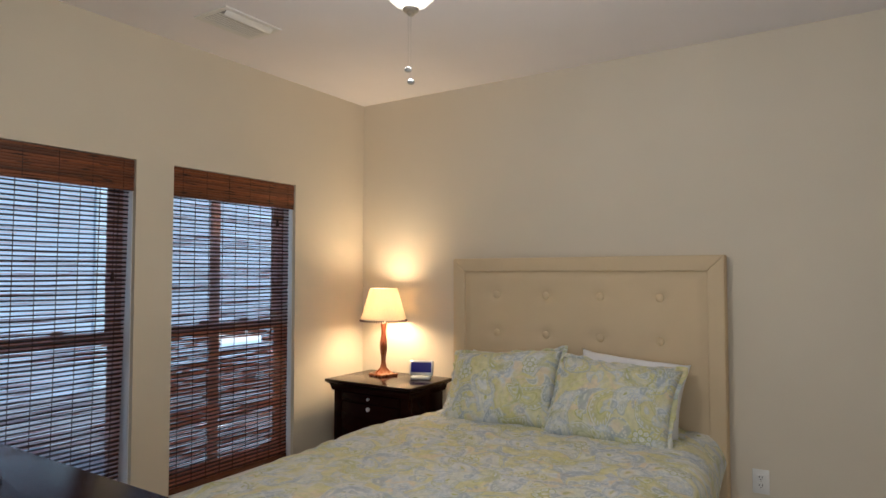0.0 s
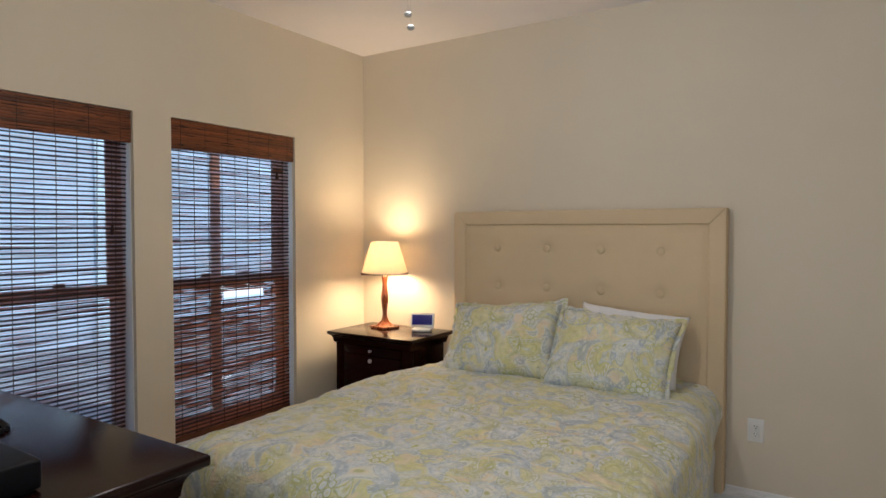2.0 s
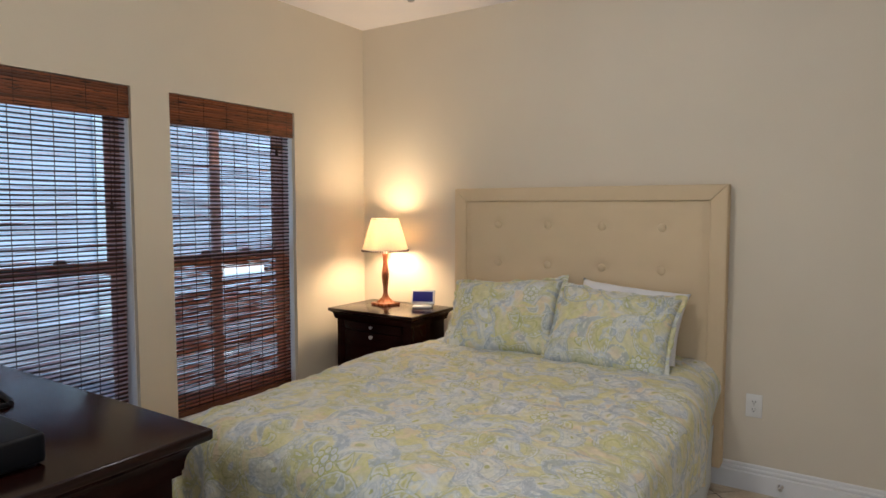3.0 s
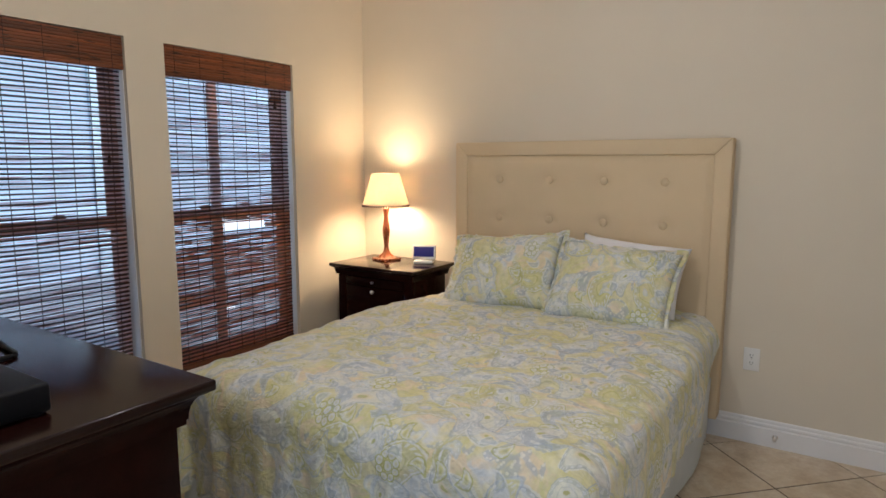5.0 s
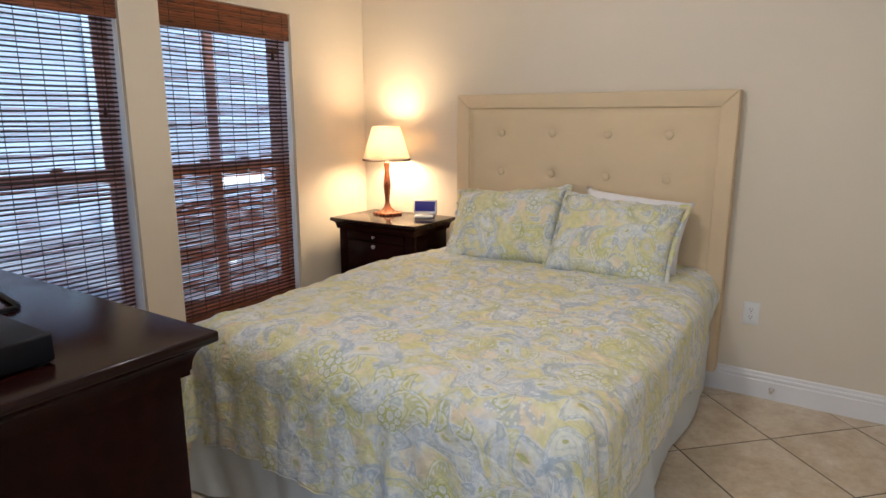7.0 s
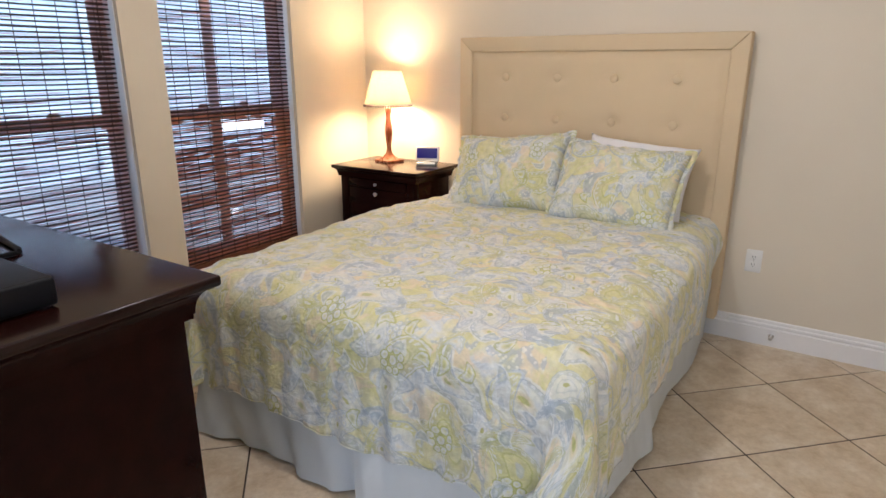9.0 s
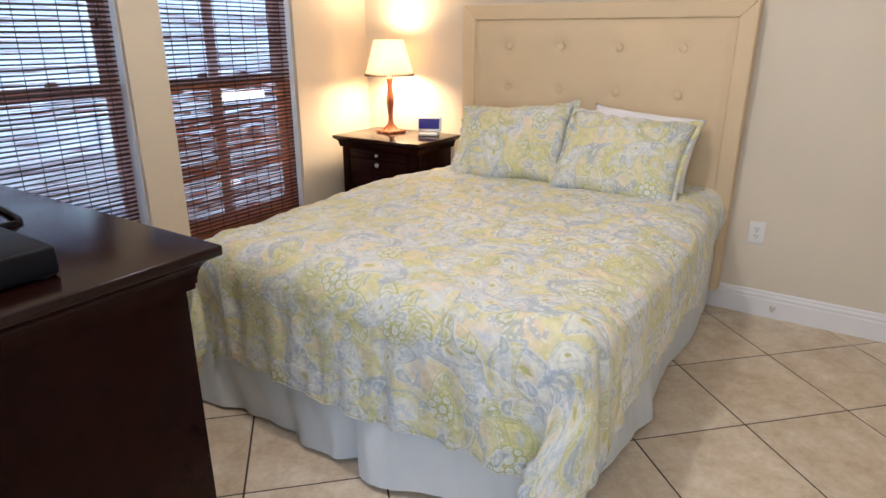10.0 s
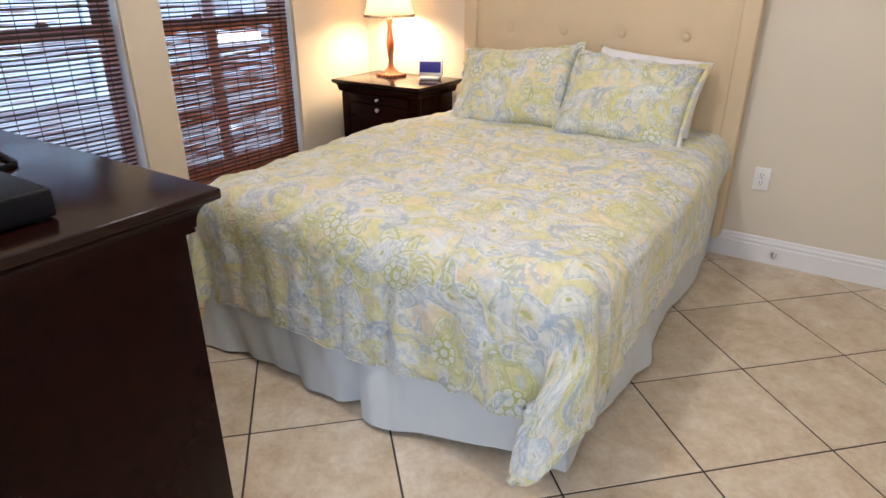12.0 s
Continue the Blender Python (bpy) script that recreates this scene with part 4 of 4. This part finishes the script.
def ceiling_fan():
    f = thing("ceiling_fan", 1.973, -2.15, H, label="ceiling fan with lit frosted glass bowl and pull chains", category="ceiling fan")
    part("canopy", lathe([(0.0, -0.0005), (0.065, -0.0005), (0.065, -0.012), (0.045, -0.045), (0.02, -0.06), (0, -0.06)], 32), NICKEL, f)
    part("downrod", lathe([(0.012, -0.05), (0.012, -0.15), (0, -0.15)], 16), NICKEL, f)
    part("motor", lathe([(0.0, -0.135), (0.05, -0.14), (0.10, -0.155), (0.115, -0.18), (0.115, -0.215), (0.095, -0.25), (0.06, -0.27), (0, -0.27)], 40), NICKEL, f)
    for k in range(5):
        bm = bmesh.new()
        n = 16
        rows = []
        for i in range(n + 1):
            x = 0.17 + 0.36 * i / n
            hw = 0.048 + 0.018 * i / n
            if i > n - 4:
                hw *= math.sqrt(max(0.05, 1 - ((i - n + 4) / 4.2) ** 2))
            rows.append([bm.verts.new((x, s * hw, z + s * hw * 0.2)) for s, z in ((-1, -0.003), (1, -0.003), (1, 0.003), (-1, 0.003))])
        for p, q in zip(rows, rows[1:]):
            for j in range(4):
                bm.faces.new((p[j], p[(j + 1) % 4], q[(j + 1) % 4], q[j]))
        bm.faces.new(rows[0])
        bm.faces.new(rows[-1])
        bl = part("blade", bm, BLADE, f, m=pose(0, 0, -0.235, 0, 0, 72 * k + 18))
        part("blade_iron", boxed(0.09, 0.24, -0.016, 0.016, -0.010, -0.0045, bevel=0.002), NICKEL, bl)
    part("light_fitter", lathe([(0.0, -0.269), (0.05, -0.271), (0.055, -0.33), (0.078, -0.345), (0.078, -0.362), (0, -0.362)], 32), NICKEL, f)
    bowl = part("glass_bowl", lathe([(0.078, -0.358), (0.085, -0.366), (0.088, -0.40), (0.081, -0.435), (0.066, -0.465), (0.046, -0.485), (0.023, -0.496), (0.0, -0.498)], 40), BOWL, f, "lit frosted glass bowl", smooth=60, m=pose(0, 0, -0.012))
    bowl.visible_shadow = False
    part("finial", lathe([(0, -0.497), (0.021, -0.497), (0.023, -0.503), (0.020, -0.508), (0.011, -0.511), (0.011, -0.516), (0.006, -0.520), (0, -0.521)], 20), NICKEL, f, m=pose(0, 0, -0.010))
    for x, y, z in ((-0.012, 0.004, -0.665), (0.006, -0.008, -0.705)):
        c = part("pull_chain", tube([(x, y, -0.505), (x, y, z)], 0.0004, 6), CHAIN, f)
        part("pull_knob", lathe([(0, 0), (0.007, -0.003), (0.0105, -0.008), (0.008, -0.014), (0, -0.017)], 16, pose(x, y, z)), CHAIN, c)


def bamboo_blind(name, y0, y1):
    """Woven blind in the reveal: a valance, a sheet of thin slats with dark reeds between, cords and a thicker hem."""
    b = thing(name, -0.045, (y0 + y1) / 2, WZ1, label="reddish-brown woven bamboo blind lowered over a window", category="blind", group="window blinds")
    h = (y1 - y0) / 2
    rnd = random.Random(int(-y0 * 100))
    val = part("valance_backing", boxed(0.026, 0.030, -h + 0.006, h - 0.006, -0.156, -0.002), VALANCE, b)
    meshes = []
    for k in range(4):
        bm = boxed(0, 0.006, -h + 0.004, h - 0.004, -0.0065, 0.0065, bevel=0.0025, seg=1)
        for v in bm.verts:
            v.co.z += 0.0014 * math.sin(v.co.y * 9 + k * 2)
        meshes.append(mesh_of("valance_slat", bm, VALANCE))
    for k in range(11):
        shared("valance_slat", rnd.choice(meshes), val, pose(0.030 + 0.0016 * rnd.random(), 0, -0.0095 - k * 0.0139, rnd.uniform(-0.15, 0.15)))
    for k in range(6):
        y = -h + 0.06 + (2 * h - 0.12) * k / 5
        part("stitch", tube([(0.0378, y, -0.003), (0.0378, y, -0.155)], 0.0012, 5), CORD, val)
    # sheet: a dark reed and a thin translucent slat to each row, hanging a little askew
    east = y0 > -1.6
    top, bottom, pitch = -0.12, WZ0 - WZ1 + 0.050, 0.0217
    left, right = -h + 0.020, h - (0.020 if east else 0.012)
    askew = 0.004 if east else 0.030

    def ends(z):
        return left, right - askew * (z - top) / (bottom - top)

    slats, shaded, reeds = [], [], []
    for k in range(9):
        bm, n, rows = bmesh.new(), 26, []
        ph, am, f1, f2 = rnd.uniform(0, 6), rnd.uniform(0.0004, 0.0011), rnd.uniform(3, 8), rnd.uniform(9, 16)
        for i in range(n + 1):
            y = -0.5 + i / n
            o = am * math.sin(y * f1 + ph)
            e = 0.0040 * (1 + 0.20 * math.sin(y * f2 + ph * 2) + 0.12 * math.sin(y * 31 + ph))
            rows.append([bm.verts.new((x, y, o + s * e)) for x, s in ((0, -1), (0.0016, -1), (0.0016, 1), (0, 1))])
        for p, q in zip(rows, rows[1:]):
            for j in range(4):
                bm.faces.new((p[j], p[(j + 1) % 4], q[(j + 1) % 4], q[j]))
        bm.faces.new(rows[0])
        bm.faces.new(rows[-1])
        slats.append(mesh_of("slat", bm, BAMBOO))
        # same slat in the shaded colour, for the low rows of one blind
        shaded.append(slats[-1].copy())
        shaded[-1].materials[0] = BAMBOO_SHADED
    for k in range(5):
        ph = rnd.uniform(0, 6)
        bm = tube([(0.001, -0.5 + i / 14, 0.0009 * math.sin(i * 0.7 + ph)) for i in range(15)], 0.0047, 6)
        reeds.append(mesh_of("reed", bm, REED, 40))

    def strip(name, me, z, a, c, tall=1.0):
        shared(name, me, b, pose(0, (a + c) / 2, z) @ Matrix.Diagonal((1, c - a, tall, 1)))

    z = top
    while z > bottom:
        a, c = ends(z)
        # weave left out beside one blind's meeting rail so the added bright strip shows
        spans = [(a, -0.095), (0.205, c)] if east and -0.972 < z < -0.928 else [(a, c)]
        dense = z < -0.86
        for a, c in spans:
            strip("reed", rnd.choice(reeds), z, a, c, rnd.uniform(0.85, 1.2))
            cuts = [a, c] if c - a < 0.4 or rnd.random() < 0.5 else [a, rnd.uniform(a + 0.1, c - 0.1), c]
            for a2, c2 in zip(cuts, cuts[1:]):
                if dense and east:
                    tall = rnd.choice((0.85, 1.2, 1.35, 1.45))
                elif rnd.random() < 0.025:
                    continue
                else:
                    tall = rnd.choice((0.7, 0.9, 1.1)) if dense else rnd.choice((0.5, 0.65, 0.8)) if not east else rnd.choice((0.6, 0.8, 1.0))
                strip("slat", rnd.choice(shaded if dense and east else slats), z - pitch * rnd.uniform(0.47, 0.55), a2, c2, tall)
        z -= pitch
    a, c = ends(bottom)
    part("bottom_rail", boxed(-0.004, 0.008, a, c, bottom - 0.030, bottom, bevel=0.003), VALANCE, b)
    ty, tz = (0.31, -0.225) if y0 > -1.6 else (0.34, -0.56)
    pull = part("lift_cord", tube([(0.012, ty, top + 0.02), (0.0125, ty + 0.002, tz / 2 - 0.06), (0.012, ty, tz)], 0.0014, 5), CORD, b)
    part("tassel", lathe([(0, 0.004), (0.005, 0.0), (0.008, -0.018), (0.010, -0.040), (0.006, -0.046), (0, -0.047)], 12, pose(0.013, ty, tz)), CORD, pull, "dark wooden cord tassel")
    cords = 9
    for k in range(cords):
        y = left + 0.05 + (right - left - 0.1) * k / (cords - 1)
        part("cord", tube([(0.0045, y, top + 0.02), (0.0045, y - askew * k / (cords - 1), bottom)], 0.0019, 5), CORD, b)
    return b


bed()
headboard()
bed_skirt()
comforter()
pillow("sham_pillow", 1.362, -0.545, 0.658, 0.655, 0.468, 0.20, -37, 1, PAISLEY, "paisley sham pillow leaning on the headboard", 0.020, 4.2, -6)
pillow("sham_pillow", 1.953, -0.575, 0.654, 0.615, 0.455, 0.20, -37, 2, PAISLEY, "paisley sham pillow in front of a white pillow", 0.020, 7.9, 3)
pillow("white_pillow", 1.975, -0.34, 0.680, 0.57, 0.395, 0.15, -22, 0, COTTON, "white pillow standing behind a paisley sham", 0, 0, 5)
pillow("white_pillow", 1.30, -0.30, 0.680, 0.56, 0.36, 0.15, -22, 0, COTTON, "white pillow hidden behind a paisley sham")
nightstand()
table_lamp()
clock()
dresser()
set_top_box()
tv_foot()
outlet()
door_stop()
ceiling_vent()
ceiling_fan()
for nm, (a, b) in WINDOWS.items():
    bamboo_blind("bamboo_blind", a, b)


# ---- outside ----
tagged(part("ground", boxed(-400, 400, -400, 400, -0.5, -0.2), surface("pale_paving", (0.34, 0.37, 0.40), 0.9, vary=0.1, grain=20, bump=0.3), smooth=None), "pale paved ground outside the windows", "ground", kind="structure")

# made-up wall, coloured to give the windows their bluish brightness
tagged(part("window_backdrop", boxed(-6.4, -6.2, -14, 14, -0.2, 4.2), surface("pale_backdrop_paint", (0.54, 0.68, 0.82), 0.8, vary=0.06, scale=0.8, grain=10, bump=0.2), smooth=None), "pale blue-white wall added across the yard as a bright backdrop", "wall", kind="structure")
tagged(part("porch_post", boxed(-1.545, -1.5, -0.158, -0.078, -0.2, 4.0, bevel=0.01), BRONZE), "brown wooden porch post outside the window", "post")


def bright_strip_panel():
    # made-up upright that puts a bright strip behind the first window
    k = thing("bright_strip_panel", -6.16, 1.53, -0.2, label="pale blue-white painted panel in the sun, added across the yard as a bright strip", category="pillar")
    white = surface("bright_strip_paint", (0.66, 0.84, 0.93), 0.6, vary=0.03)
    part("base", boxed(-0.04, 0.035, -0.22, 0.22, 0, 0.22, bevel=0.008), white, k)
    part("panel_middle", boxed(-0.04, 0.015, -0.18, 0.18, 0.22, 3.7, bevel=0.006), white, k)
    part("panel_top", boxed(-0.04, 0.035, -0.22, 0.22, 3.7, 3.9, bevel=0.008), white, k)


bright_strip_panel()


def bright_strip_slab():
    # invented white slab: gives the short bright strip seen through the second blind
    g = thing("bright_strip_slab", -2.89, 1.195, -0.2, label="white sunlit slab with one pedestal, added outside the window as a bright strip", category="table")
    white = surface("white_outdoor_paint", (0.88, 0.88, 0.88), 0.5, vary=0.03)
    part("slab", boxed(-0.25, 0.09, -0.305, 0.305, 0.902, 1.02, bevel=0.008), white, g)
    part("pedestal", lathe([(0.15, 0), (0.15, 0.02), (0.04, 0.05), (0.03, 0.45), (0.04, 0.88), (0.10, 0.901), (0, 0.901)], 20, pose(-0.08, -0.22, 0)), white, g)


bright_strip_slab()

# ---- floor tiles ----
floor = tagged(part("floor", boxed(-0.1, X1 + 0.1, YE - 0.1, 0.1, -0.06, -0.003), GROUT, smooth=None), "beige ceramic tiles laid diagonally with dark grout", "floor", kind="structure")
S, GX, GY, GA = 0.4625, 2.7526, -0.4605, radians(45.3)
DA, DB = Vector((-math.cos(GA), -math.sin(GA))), Vector((math.sin(GA), -math.cos(GA)))
half = S / 2 - 0.0034
bm = bmesh.new()
box(bm, -half, half, -half, half, -0.004, 0.0, bevel=0.0016, seg=1)
tile_mesh = mesh_of("tile", bm, TILE)


def clipped(corners, limits):
    """The part of a convex outline that lies inside the four limits of a room."""
    for axis, sign, limit in limits:
        out = []
        for k, p in enumerate(corners):
            q = corners[(k + 1) % len(corners)]
            a, b = sign * (limit - p[axis]), sign * (limit - q[axis])
            if a >= 0:
                out.append(p)
            if a * b < 0:
                out.append(p + (q - p) * (a / (a - b)))
        corners = out
        if len(corners) < 3:
            return []
    return corners


LIMITS = ((0, 1, X1 - 0.002), (0, -1, 0.002), (1, 1, -0.002), (1, -1, YE + 0.002))
for i in range(-12, 16):
    for j in range(-12, 16):
        c = Vector((GX, GY)) + DA * (S * (i + 0.5)) + DB * (S * (j + 0.5))
        if c.x < JOG - 0.4 and c.y < Y1 - 0.4:
            continue
        square = [c + DA * (half * a) + DB * (half * b) for a, b in ((1, 1), (1, -1), (-1, -1), (-1, 1))]
        outline = clipped(square, LIMITS)
        if len(outline) < 3:
            continue
        if outline == square:
            shared("tile", tile_mesh, floor, pose(c.x, c.y, 0, 0, 0, 45.3 + 90 * ((i * 7 + j * 3) % 4)))
            continue
        bm = bmesh.new()
        top = [bm.verts.new((p.x - c.x, p.y - c.y, 0)) for p in outline]
        low = [bm.verts.new((p.x - c.x, p.y - c.y, -0.004)) for p in outline]
        bm.faces.new(top)
        for k in range(len(top)):
            m = (k + 1) % len(top)
            bm.faces.new((top[k], low[k], low[m], top[m]))
        shared("tile", mesh_of("tile", bm, TILE), floor, pose(c.x, c.y, 0))
